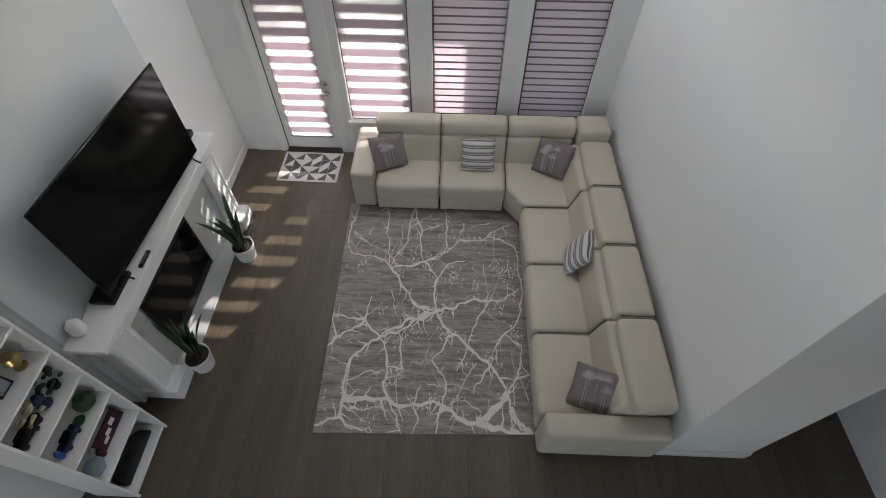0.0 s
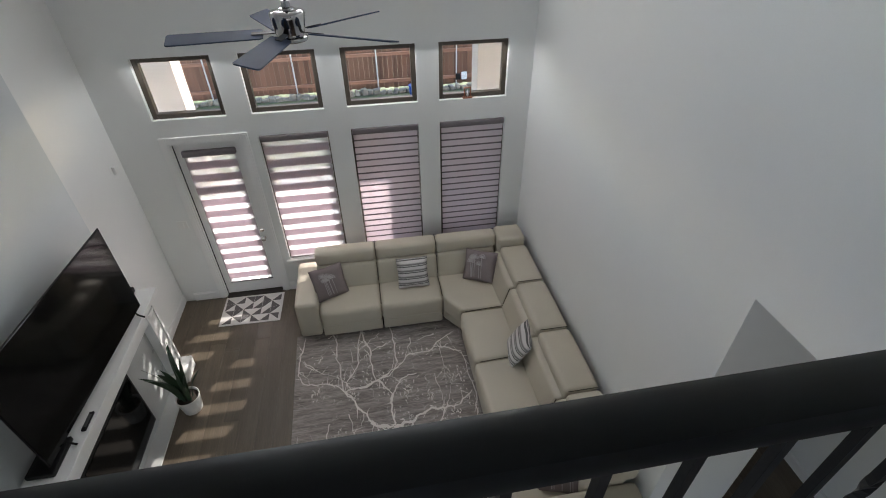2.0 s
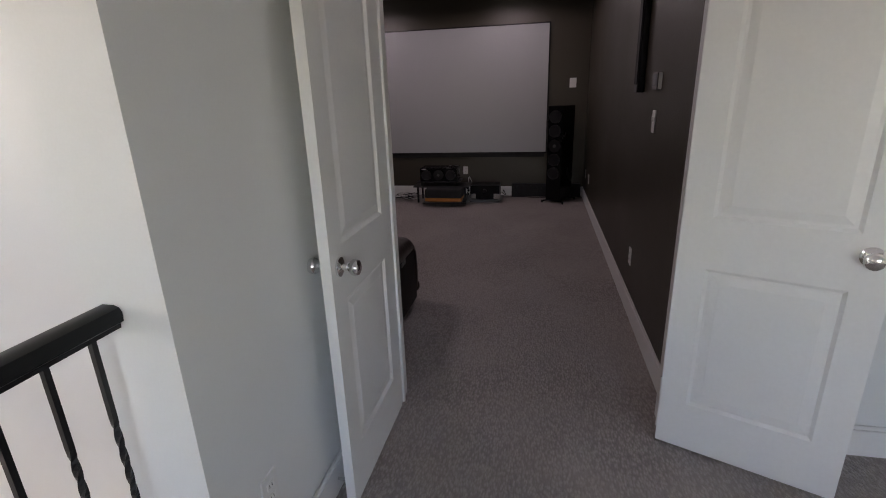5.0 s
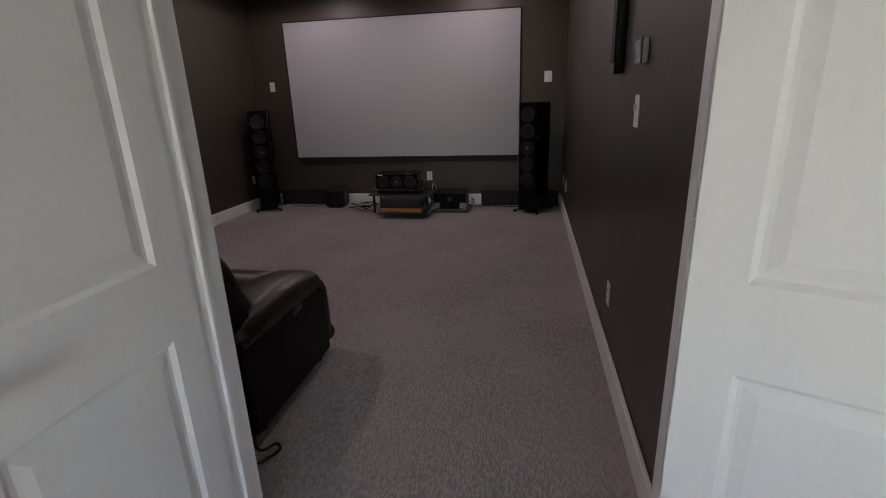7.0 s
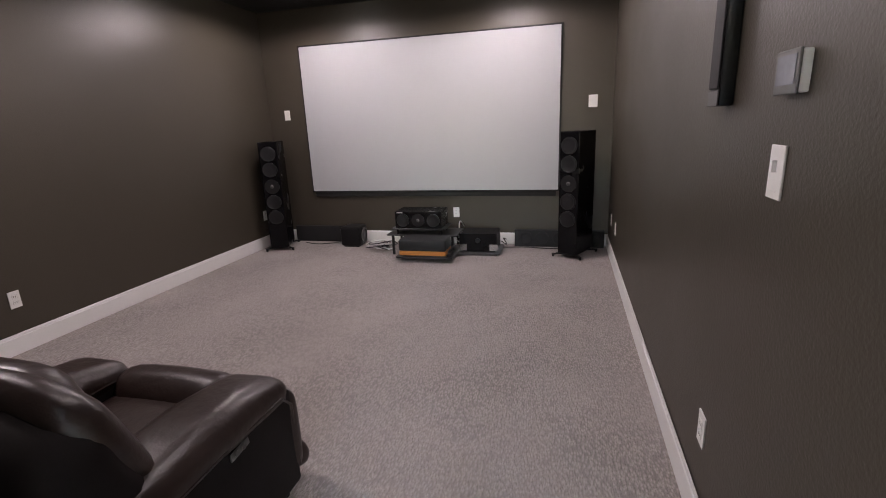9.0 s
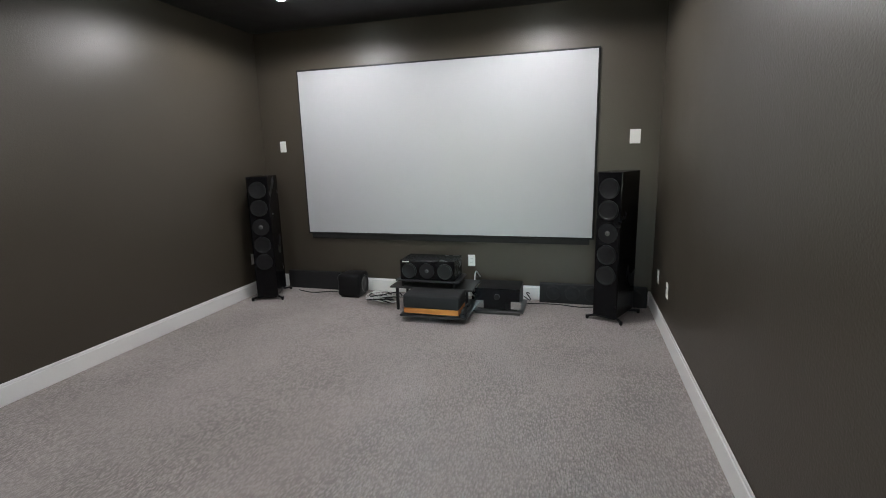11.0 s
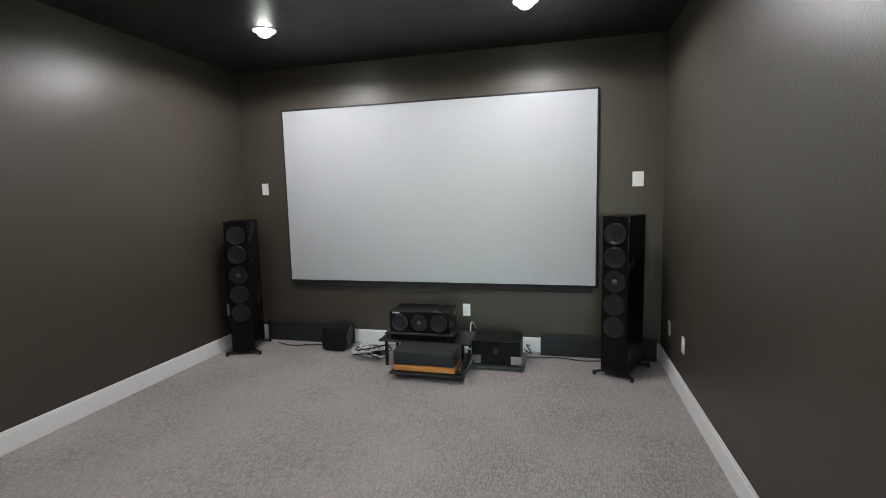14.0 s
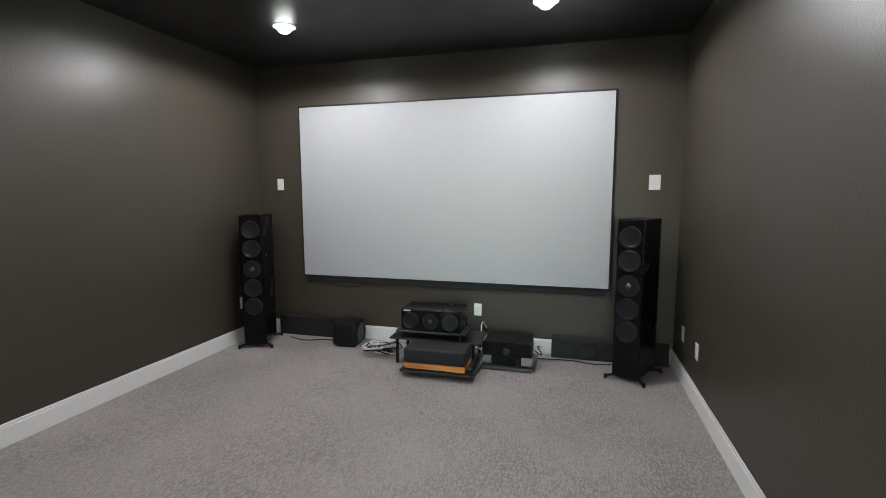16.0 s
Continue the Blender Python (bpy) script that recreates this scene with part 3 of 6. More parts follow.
def zebra_blind(x0, x1, z0, z1, y, open_strips, label):
    b = thing("zebra_blind", ((x0 + x1) / 2, y, z0), label, "blind", "window blinds")
    part("head_box", box(x0, x1, y - 0.03, y + 0.04, z1 - 0.075, z1, 0.012, 2), mauve_box, b, "mauve grey head box", smooth=True)
    z, i, dark = z1 - 0.075, 0, 0.102
    step = dark if open_strips else 0.092
    light = 0.072
    while z > z0 + 0.03:
        if open_strips:
            for h, mt in ((light, SHEER), (dark, OPAQ)):
                zz = max(z - h, z0 + 0.02)
                if zz < z:
                    part("sheer_strip" if mt is SHEER else "cloth_strip", box(x0 + 0.01, x1 - 0.01, y, y + 0.0012, zz, z), mt, b)
                z = zz
        else:
            zz = max(z - step, z0 + 0.02)
            bm = box(x0 + 0.01, x1 - 0.01, y, y + 0.0012, zz + 0.018, z)
            part("cloth_strip", bm, CLOSED, b)
            part("fold_shade_strip", box(x0 + 0.01, x1 - 0.01, y - 0.002, y - 0.0005, zz, zz + 0.020), FOLD_SHADE, b)
            z = zz
        i += 1
    part("bottom_bar", box(x0 + 0.008, x1 - 0.008, y - 0.008, y + 0.01, z0, z0 + 0.022, 0.006, 2), mauve_box, b, "mauve grey bottom bar")
    part("bead_chain", tube([(x1 - 0.004, y - 0.02, z1 - 0.05), (x1 - 0.004, y - 0.024, (z0 + z1) / 2), (x1 - 0.004, y - 0.02, z0 + 0.5)], 0.0022, 6), PLASTICW, b, "white bead chain")
    return b


mauve_box = mat("mauve_grey_metal", (0.16, 0.14, 0.15), 0.5, var=0.05)
zebra_blind(LOW[0][0] + 0.012, LOW[0][1] - 0.012, LZ[0] + 0.02, LZ[1] - 0.004, YF + 0.012, True, "zebra blind with open white and mauve strips in the window")
zebra_blind(LOW[1][0] + 0.012, LOW[1][1] - 0.012, LZ[0] + 0.02, LZ[1] - 0.004, YF + 0.012, False, "closed mauve grey zebra blind in the window")
zebra_blind(LOW[2][0] + 0.012, LOW[2][1] - 0.012, LZ[0] + 0.02, LZ[1] - 0.004, YF + 0.012, False, "closed mauve grey zebra blind in the window")

# back door: white frame with a tall glass light
bd = structure(new("door_1"), "white back door with a tall glass light", "door")
bd.matrix_basis = PLACE[bd] = Matrix.Translation((-1.36, YF + 0.06, F))
dx0, dx1, y0, y1 = DOORX[0] + 0.03, DOORX[1] - 0.03, YF + 0.035, YF + 0.08
gz0, gz1, gs = F + 0.24, DOORTOP - 0.16, 0.115
bm = bmesh.new()
add_box(bm, dx0, dx0 + gs, y0, y1, F + 0.035, DOORTOP - 0.03, 0.003, 1)
add_box(bm, dx1 - gs, dx1, y0, y1, F + 0.035, DOORTOP - 0.03, 0.003, 1)
add_box(bm, dx0 + gs, dx1 - gs, y0, y1, F + 0.035, gz0)
add_box(bm, dx0 + gs, dx1 - gs, y0, y1, gz1, DOORTOP - 0.03)
part("leaf_frame", bm, DOORP, bd)
bm = bmesh.new()
for a, b, c, d in ((dx0 + gs - 0.02, dx0 + gs + 0.012, gz0, gz1), (dx1 - gs - 0.012, dx1 - gs + 0.02, gz0, gz1), (dx0 + gs + 0.012, dx1 - gs - 0.012, gz0 - 0.02, gz0 + 0.012), (dx0 + gs + 0.012, dx1 - gs - 0.012, gz1 - 0.012, gz1 + 0.02)):
    add_box(bm, a, b, y0 - 0.012, y0, c, d, 0.004, 1)
part("glass_bead", bm, DOORP, bd)
p = part("pane", box(dx0 + gs, dx1 - gs, y0 + 0.02, y0 + 0.026, gz0, gz1), GLASS, bd)
p.visible_shadow = False
lever = Matrix.Translation((dx1 - 0.06, y0, F + 0.95)) @ Matrix.Rotation(radians(90), 4, "X")
part("door_knob", lathe([(0.03, 0), (0.03, 0.008), (0.012, 0.014), (0.012, 0.035), (0.026, 0.045), (0.028, 0.06), (0.015, 0.07)], 16, lever), CHROME, bd, "chrome knob", smooth=True)
part("deadbolt", lathe([(0.028, 0), (0.028, 0.012), (0.012, 0.016), (0.012, 0.03)], 16, Matrix.Translation((0, 0, 0.13)) @ lever), CHROME, bd, "chrome deadbolt", smooth=True)
bm = bmesh.new()
add_box(bm, DOORX[0], dx0, YF - 0.002, YF + 0.15, F, DOORTOP, 0.003, 1)
add_box(bm, dx1, DOORX[1], YF - 0.002, YF + 0.15, F, DOORTOP, 0.003, 1)
add_box(bm, dx0, dx1, YF - 0.002, YF + 0.15, DOORTOP - 0.03, DOORTOP, 0.003, 1)
for a, b in ((DOORX[0] - 0.075, DOORX[0] + 0.01), (DOORX[1] - 0.01, DOORX[1] + 0.075)):
    add_box(bm, a, b, YF - 0.018, YF - 0.002, F, DOORTOP + 0.075, 0.004, 1)
    add_box(bm, a + 0.02, b - 0.02, YF - 0.024, YF - 0.018, F, DOORTOP + 0.055, 0.003, 1)
add_box(bm, DOORX[0] + 0.01, DOORX[1] - 0.01, YF - 0.018, YF - 0.002, DOORTOP - 0.01, DOORTOP + 0.075, 0.004, 1)
part("door_frame", bm, TRIM, bd)
# shadow line at the left and top of the leaf, as dark strips
bm = bmesh.new()
add_box(bm, dx0 - 0.003, dx0 + 0.011, y0 - 0.005, y0 - 0.001, F + 0.035, DOORTOP - 0.03)
add_box(bm, dx0 + 0.011, dx1, y0 - 0.005, y0 - 0.001, DOORTOP - 0.042, DOORTOP - 0.028)
part("door_gap_shade", bm, RUBBER, bd, "dark strip drawn as the shadow line of the door")
part("threshold", box(dx0, dx1, YF - 0.05, YF + 0.13, F, F + 0.03, 0.008, 2), THRESH, bd, "dark threshold")
zb = zebra_blind(dx0 + gs - 0.03, dx1 - gs + 0.03, gz0 + 0.0, gz1 + 0.05, YF + 0.012, True, "zebra blind with open white and mauve strips on the back door")

# ---- outside ----
G = -3.52
structure(part("ground", box(-400, 400, YF + 0.16, 800, G - 0.3, G), GRASS), "grass and bare soil of the back yard", "ground")
structure(part("patio", box(-4.4, 4.4, YF + 0.16, 9.2, G, F - 0.03, 0.01), CONCRETE), "pale concrete patio", "pavement")
for x0, x1 in ((-3.6, -2.48), (2.60, 4.6)):
    c = thing("patio_column", ((x0 + x1) / 2, 8.5, F - 0.03), "cream stucco patio column", "column", "patio columns")
    part("shaft", box(x0, x1, 8.15, 8.60, F - 0.03, 0.25, 0.012, 2), STUCCO, c)
    part("plinth", box(x0 - 0.03, x1 + 0.03, 8.12, 8.63, F - 0.03, F + 0.22, 0.012, 2), STUCCO, c)
# unseen beam and roof, added to cut the sun patch on the blinds
pr = thing("sun_block_roof", (0, 7, 0.02), "unseen cream stucco beam and roof that shade the blinds", "roof")
part("beam", box(-3.5, 4.6, 8.15, 8.75, 0.25, 0.70), STUCCO, pr)
part("roof_slab", box(-3.6, 4.6, YF + 0.17, 9.0, 0.70, 0.87), STUCCO, pr)

FY = 14.25
fence = thing("cedar_fence", (0, FY, G), "brown cedar picket fence on galvanised posts", "fence")
bm = box(-0.0695, 0.0695, 0, 0.018, 0.05, 1.95, 0.003, 1)
picket = bpy.data.meshes.new("picket")
bm.to_mesh(picket)
bm.free()
picket.materials.append(FENCE)
for i in range(126):
    link("picket", picket, fence, "", pose(-9.0 + i * 0.1425, FY + random.uniform(0, 0.006), G + random.uniform(-0.02, 0.02), 0, 0, 0))
for rz in (0.22, 1.0, 1.7):
    for i in range(8):
        part("fence_rail", box(-9.0 + i * 2.25, -9.0 + i * 2.25 + 2.24, FY - 0.042, FY - 0.002, G + rz, G + rz + 0.09, 0.004, 1), RAILW, fence)
for i in range(8):
    px = -8.6 + i * 2.4
    part("fence_post", lathe([(0.021, G), (0.021, G + 1.9), (0.014, G + 1.92)], 12, Matrix.Translation((px, FY - 0.075, 0))), GALV, fence, "galvanised steel post")
border = thing("stone_border", (0, FY - 0.5, G), "low border of rough stones along the fence", "stone edging")
for i in range(86):
    sx = -8 + i * 0.19
    h = random.uniform(0.07, 0.19)
    w = random.uniform(0.07, 0.11)
    bm = box(-w, w, -0.09, 0.09, 0, h, 0.028, 2, pose(sx, FY - 0.38 + random.uniform(-0.04, 0.04), G, random.uniform(-3, 3), random.uniform(-4, 4), random.uniform(-25, 25)))
    for v in bm.verts:
        v.co += Vector((noise.noise(v.co * 6), noise.noise(v.co * 6 + Vector((9, 0, 0))), noise.noise(v.co * 6 + Vector((0, 9, 0))))) * 0.05
    part("stone", bm, STONE, border)

# ---- living room: floor boards under everything ----
hall = structure(part("floor", box(-2.6, 4.45, -4.2, YF + 0.03, F - 0.2, F - 0.012), THRESH), "dark walnut plank floor", "floor")


def soft_box(x0, x1, y0, y1, z0, z1, r=0.05, puff=0.012, seg=3, cuts=5):
    """An upholstered block: rounded edges, sides swollen a little."""
    bm = bmesh.new()
    add_box(bm, x0, x1, y0, y1, z0, z1)
    bmesh.ops.subdivide_edges(bm, edges=bm.edges, cuts=cuts, use_grid_fill=True)
    c = Vector(((x0 + x1) / 2, (y0 + y1) / 2, (z0 + z1) / 2))
    h = Vector(((x1 - x0) / 2, (y1 - y0) / 2, (z1 - z0) / 2))
    for v in bm.verts:
        d = v.co - c
        q = [max(-1, min(1, d[i] / h[i])) for i in range(3)]
        inner = Vector([max(-(h[i] - r), min(h[i] - r, d[i])) for i in range(3)])
        out = d - inner
        # spread the grid so that the rounded rim has its own rows
        if out.length > 1e-6:
            d = inner + out.normalized() * min(out.length, r)
        for i in range(3):
            j, k = (i + 1) % 3, (i + 2) % 3
            if abs(q[i]) > 0.99:
                d[i] += math.copysign(puff * (1 - q[j] ** 2) * (1 - q[k] ** 2), q[i])
        v.co = c + d
    return bm


def rbox(x0, x1, y0, y1, z0, z1, r=0.05, m=None, seg=4, puff=0.0):
    bm = box(x0, x1, y0, y1, z0, z1, min(r, 0.49 * min(x1 - x0, y1 - y0, z1 - z0)), seg)
    if puff:
        c = Vector(((x0 + x1) / 2, (y0 + y1) / 2, (z0 + z1) / 2))
        h = Vector(((x1 - x0) / 2, (y1 - y0) / 2, (z1 - z0) / 2))
        bmesh.ops.subdivide_edges(bm, edges=[e for e in bm.edges if e.calc_length() > 0.12], cuts=6, use_grid_fill=True)
        for v in bm.verts:
            q = [(v.co[i] - c[i]) / h[i] for i in range(3)]
            for i in range(3):
                if abs(q[i]) > 0.9:
                    j, k = (i + 1) % 3, (i + 2) % 3
                    v.co[i] += math.copysign(puff * max(0, 1 - q[j] ** 2) * max(0, 1 - q[k] ** 2), q[i])
    if m is not None:
        bmesh.ops.transform(bm, matrix=m, verts=bm.verts)
    return bm


# sectional sofa
sofa = thing("sectional_sofa", (1.6, 4.4, F), "grey beige leather corner sofa with raised headrests", "sofa")


def spart(name, bm):
    return part(name, bm, LEATHER, sofa, smooth=True)


def tilt(bm, axis, slope, z0):
    """Leans a back away from the seat as it rises."""
    for v in bm.verts:
        v.co[axis] += slope * (v.co.z - z0)
    return bm


# north run: two seats, each with a back and a raised headrest
NX = (-0.335, 0.455, 1.265)
spart("armrest", rbox(-0.625, -0.345, 4.16, 5.06, F + 0.03, F + 0.60, 0.045, puff=0.012))
for x0, x1 in zip(NX, NX[1:]):
    spart("seat", rbox(x0 + 0.004, x1 - 0.004, 4.122, 4.74, F + 0.20, F + 0.455, 0.05, puff=0.02))
    spart("front_panel", rbox(x0 + 0.01, x1 - 0.01, 4.128, 4.7, F + 0.04, F + 0.225, 0.022))
    spart("backrest", tilt(rbox(x0 + 0.004, x1 - 0.004, 4.575, 4.93, F + 0.30, F + 0.80, 0.032, puff=0.014), 1, 0.20, F + 0.46))
    spart("headrest", tilt(rbox(x0 + 0.004, x1 - 0.004, 4.665, 4.86, F + 0.785, F + 0.98, 0.045, puff=0.010), 1, 0.12, F + 0.80))


def wedge(outline, z0, z1, r):
    bm = bmesh.new()
    lo = [bm.verts.new((x, y, F + z0)) for x, y in outline]
    hi = [bm.verts.new((x, y, F + z1)) for x, y in outline]
    bm.faces.new(lo[::-1]), bm.faces.new(hi)
    for i in range(len(lo)):
        k = (i + 1) % len(lo)
        bm.faces.new((lo[i], lo[k], hi[k], hi[i]))
    bmesh.ops.bevel(bm, geom=list(bm.edges), offset=r, segments=4, profile=0.5, affect="EDGES")
    return bm


# corner seat with a slanted front
spart("corner_seat", wedge([(1.27, 4.15), (1.46, 3.855), (2.06, 3.855), (2.06, 4.72), (1.27, 4.72)], 0.20, 0.465, 0.045))
spart("front_panel", wedge([(1.275, 4.18), (1.50, 3.86), (2.0, 3.86), (2.0, 4.68), (1.275, 4.68)], 0.05, 0.225, 0.02))
spart("backrest", tilt(rbox(1.27, 2.07, 4.575, 4.93, F + 0.30, F + 0.80, 0.032, puff=0.014), 1, 0.20, F + 0.46))
spart("headrest", tilt(rbox(1.27, 2.095, 4.665, 4.86, F + 0.785, F + 0.98, 0.045, puff=0.010), 1, 0.12, F + 0.80))
spart("corner_block", rbox(2.103, 2.475, 4.57, 4.91, F + 0.05, F + 0.98, 0.045, puff=0.01))
# east run: the backs turn with the corner, then three seats
YS = (3.845, 3.03, 2.215, 1.41)
spart("backrest", tilt(rbox(1.975, 2.40, YS[0] + 0.004, 4.63, F + 0.30, F + 0.76, 0.035, puff=0.016), 0, 0.28, F + 0.46))
spart("headrest", rbox(2.125, 2.487, 3.815, 4.565, F + 0.69, F + 0.868, 0.045, puff=0.010))
for y1, y0 in zip(YS, YS[1:]):
    last = y0 == YS[-1]
    spart("seat", rbox(1.435, 2.08, y0 + 0.004, y1 - 0.004, F + 0.20, F + 0.46, 0.05, puff=0.022))
    spart("front_panel", rbox(1.452, 2.05, y0 + 0.01, y1 - 0.01, F + 0.05, F + 0.225, 0.022))
    spart("backrest", tilt(rbox(1.975, 2.40, y0 + 0.004, y1 - 0.004, F + 0.30, F + 0.76, 0.035, puff=0.016), 0, 0.28, F + 0.46))
    spart("headrest", rbox(2.125, 2.487, y0 - 0.012 - (0.03 if last else 0), y1 - 0.034, F + 0.69, F + 0.868, 0.045, puff=0.010))
spart("armrest", rbox(1.455, 2.51, 1.205, 1.405, F + 0.03, F + 0.60, 0.045, puff=0.012))
# dark tubes that draw the shadow in the gaps between cushions
seams = [[(x, 4.20, F + 0.435), (x, 4.30, F + 0.458), (x, 4.575, F + 0.462)] for x in NX[1:]]
seams += [[(x, 4.60, F + 0.50), (x, 4.64, F + 0.78)] for x in NX[1:]]
seams += [[(x, 4.668, F + 0.83), (x, 4.69, F + 0.95), (x, 4.86, F + 0.972)] for x in NX[1:]]
seams += [[(1.50, y, F + 0.445), (2.0, y, F + 0.468)] for y in YS[:-1]]
seams += [[(1.993, y, F + 0.50), (2.062, y, F + 0.75)] for y in YS[:-1]]
seams += [[(2.16, y - 0.02, F + 0.866), (2.47, y - 0.02, F + 0.866)] for y in YS[:-1]]
for pts in seams:
    part("seam_shade", tube(pts, 0.005, 6), SEAM, sofa, "dark line for the shadow between cushions")
for x, y in ((-0.5, 4.25), (-0.5, 4.95), (0.455, 4.25), (1.55, 1.3), (2.4, 1.3), (1.6, 3.9), (2.4, 4.8)):
    part("foot", lathe([(0.03, 0), (0.03, 0.06)], 10, Matrix.Translation((x, y, F))), BLACK, sofa, "black plastic foot")

# rug and mat
rug = thing("area_rug", (0.4, 2.8, F), "dark grey rug with pale branching veins on the floor", "rug")
RUG_AT = pose(-0.615, 1.318, F, 0, 0, 1.55)     # near corner by the hearth, turned a little
RW, RL = 2.15, 2.90
part("rug_body", box(0, RW, 0, RL, 0, 0.012, 0.004, 1, RUG_AT), RUG, rug)
vein_rnd = random.Random(21)
VZ = [0.0125]


def vein(bm, a, b, width, depth=0):
    """A ragged pale streak from a to b (0 to 1 across and down the rug), with twigs."""
    pts = [Vector((*a, 0)), Vector((*b, 0))]
    amp = 0.075 * (pts[1] - pts[0]).length
    for _ in range(5):
        nxt = [pts[0]]
        for p, q in zip(pts, pts[1:]):
            d = q - p
            nxt += [(p + q) / 2 + Vector((-d.y, d.x, 0)).normalized() * vein_rnd.gauss(0, amp), q]
        pts, amp = nxt, amp * 0.5
    n = len(pts)
    VZ[0] += 0.000008
    z = VZ[0]
    rows = []
    for i, p in enumerate(pts):
        d = (pts[min(i + 1, n - 1)] - pts[max(i - 1, 0)]).normalized()
        side = Vector((-d.y, d.x, 0))
        t = i / (n - 1)
        w = 0.95 * width * (1 - 0.5 * t) * (0.55 + 0.9 * abs(noise.noise(Vector((p.x * 14, p.y * 14, width * 99))))) + 0.0006
        if depth:
            w *= 1 - 0.8 * t
        u = [min(0.999, max(0.001, c)) for c in (p.x + side.x * w, p.y + side.y * w, p.x - side.x * w, p.y - side.y * w)]
        rows.append((u, bm.verts.new(RUG_AT @ Vector((RW * u[0], RL * (1 - u[1]), z))), bm.verts.new(RUG_AT @ Vector((RW * u[2], RL * (1 - u[3]), z)))))
    for (ua, a0, a1), (ub, b0, b1) in zip(rows, rows[1:]):
        bm.faces.new((a0, a1, b1, b0))
    if depth < 2:
        for _ in range(int((pts[-1] - pts[0]).length * (26 if depth == 0 else 12))):
            p = pts[vein_rnd.randrange(2, n - 1)]
            ang = vein_rnd.uniform(0, 6.28)
            L = vein_rnd.uniform(0.02, 0.085)
            vein(bm, (p.x, p.y), (p.x + L * math.cos(ang), p.y + L * math.sin(ang)), width * 0.55, depth + 1)


# knots of the vein pattern, across and down the rug
K1 = {"a": (0.387, 0.0), "b": (0.451, 0.319), "c": (0.273, 0.349), "d": (0.404, 0.508), "hub": (0.527, 0.55), "e": (0.531, 0.401), "f": (0.345, 0.636), "g": (0.251, 0.659), "h": (0.17, 0.584),
      "i": (0.037, 0.661), "j": (0.122, 0.744), "k": (0.108, 0.89), "l": (0.322, 0.895), "m": (0.295, 0.769), "n": (0.371, 0.779), "o": (0.628, 0.645), "p": (0.683, 0.695), "q": (0.789, 0.765), "r": (0.861, 0.867)}
K2 = {"s": (0.792, 0.504), "t": (0.627, 0.787), "u": (0.511, 0.746), "v": (0.962, 0.444), "w": (0.882, 0.497), "x": (0.813, 0.186), "y": (0.657, 0.206), "z": (0.124, 0.293), "A": (0.561, 0.908), "B": (0.715, 0.965),
      "C": (0.948, 0.688), "D": (0.905, 0.816), "E": (0.869, 0.915), "F": (0.106, 0.949), "G": (0.359, 0.947), "H": (0.432, 0.904), "I": (0.868, 0.642), "J": (0.957, 0.552), "K": (0.584, 0.237), "L": (0.229, 0.164)}
K3 = {"0": (0.942, 0.117), "1": (0.963, 0.233), "2": (0.018, 0.227), "3": (0.051, 0.02), "4": (0.537, 1.0), "5": (0.96, 1.0), "6": (0.861, 0.992), "7": (0.0, 0.977), "8": (0.17, 0.99), "9": (0.258, 1.0),
      "+": (0.382, 1.0), "-": (0.432, 1.0), "*": (0.461, 0.84), "/": (0.0, 0.567), "=": (0.19, 0.484), "<": (0.579, 0.829), ">": (0.679, 0.316), "(": (0.566, 0.03), ")": (0.208, 0.0), "!": (0.823, 0.765), "?": (0.0, 0.70), "%": (0.704, 0.868), "&": (0.99, 0.80)}
KNOT = {**K1, **K2, **K3}
# each word is a chain of knots: broad, middling and thin veins
STRANDS = (("hub", "f", "g", "j"), ("hub", "g"), ("hub", "o", "p", "q", "r"), ("k", "l"), ("r", "B"), ("r", "E", "5"), ("B", "6", "5"))
BROAD = [(a, b) for w in STRANDS for a, b in zip(w, w[1:])]
MIDDLE = ["ab", "bc", "cd", "be", "lm", "mg", "lH", "HA", "A4", "kF", "F7", "jk", "hi", "i?", "gh", "rD", "AB", "kj"]
THIN = ["ac", "by", "yx", "x0", "x1", "bK", "K(", "cz", "z2", "23", "cL", "L)", "e>", "sp", "sw", "wv", "pt", "ou", "u<", "nf", "nm", "h=", "h/", "i/", "DC", "CI", "IJ", "I!", "D&", "<A", "q%", "F8", "F9", "lG", "G+", "H-", "H*", "E6", "J1", "jF"]
for pairs, w in ((BROAD + [("d", "hub"), ("e", "hub"), ("hub", "s")], 0.0085), ([tuple(p) for p in MIDDLE], 0.0066), ([tuple(p) for p in THIN], 0.0042)):
    for p, q in pairs:
        bm = bmesh.new()
        heavy = 1.9 if "5" in (p, q) or "B" in (p, q) or (p, q) == ("k", "l") else 1.0
        vein(bm, KNOT[p], KNOT[q], w * heavy)
        part("vein", bm, VEIN, rug)
fleck_rnd = random.Random(77)
for i in range(24):
    a = (fleck_rnd.uniform(0.03, 0.97), fleck_rnd.uniform(0.02, 0.98))
    ang, L = fleck_rnd.uniform(0, 6.28), fleck_rnd.uniform(0.10, 0.30)
    b = (min(0.98, max(0.02, a[0] + L * math.cos(ang))), min(0.98, max(0.02, a[1] + L * math.sin(ang))))
    bm = bmesh.new()
    vein(bm, a, b, fleck_rnd.uniform(0.002, 0.004), 1)
    part("vein", bm, VEIN, rug)
bm = bmesh.new()
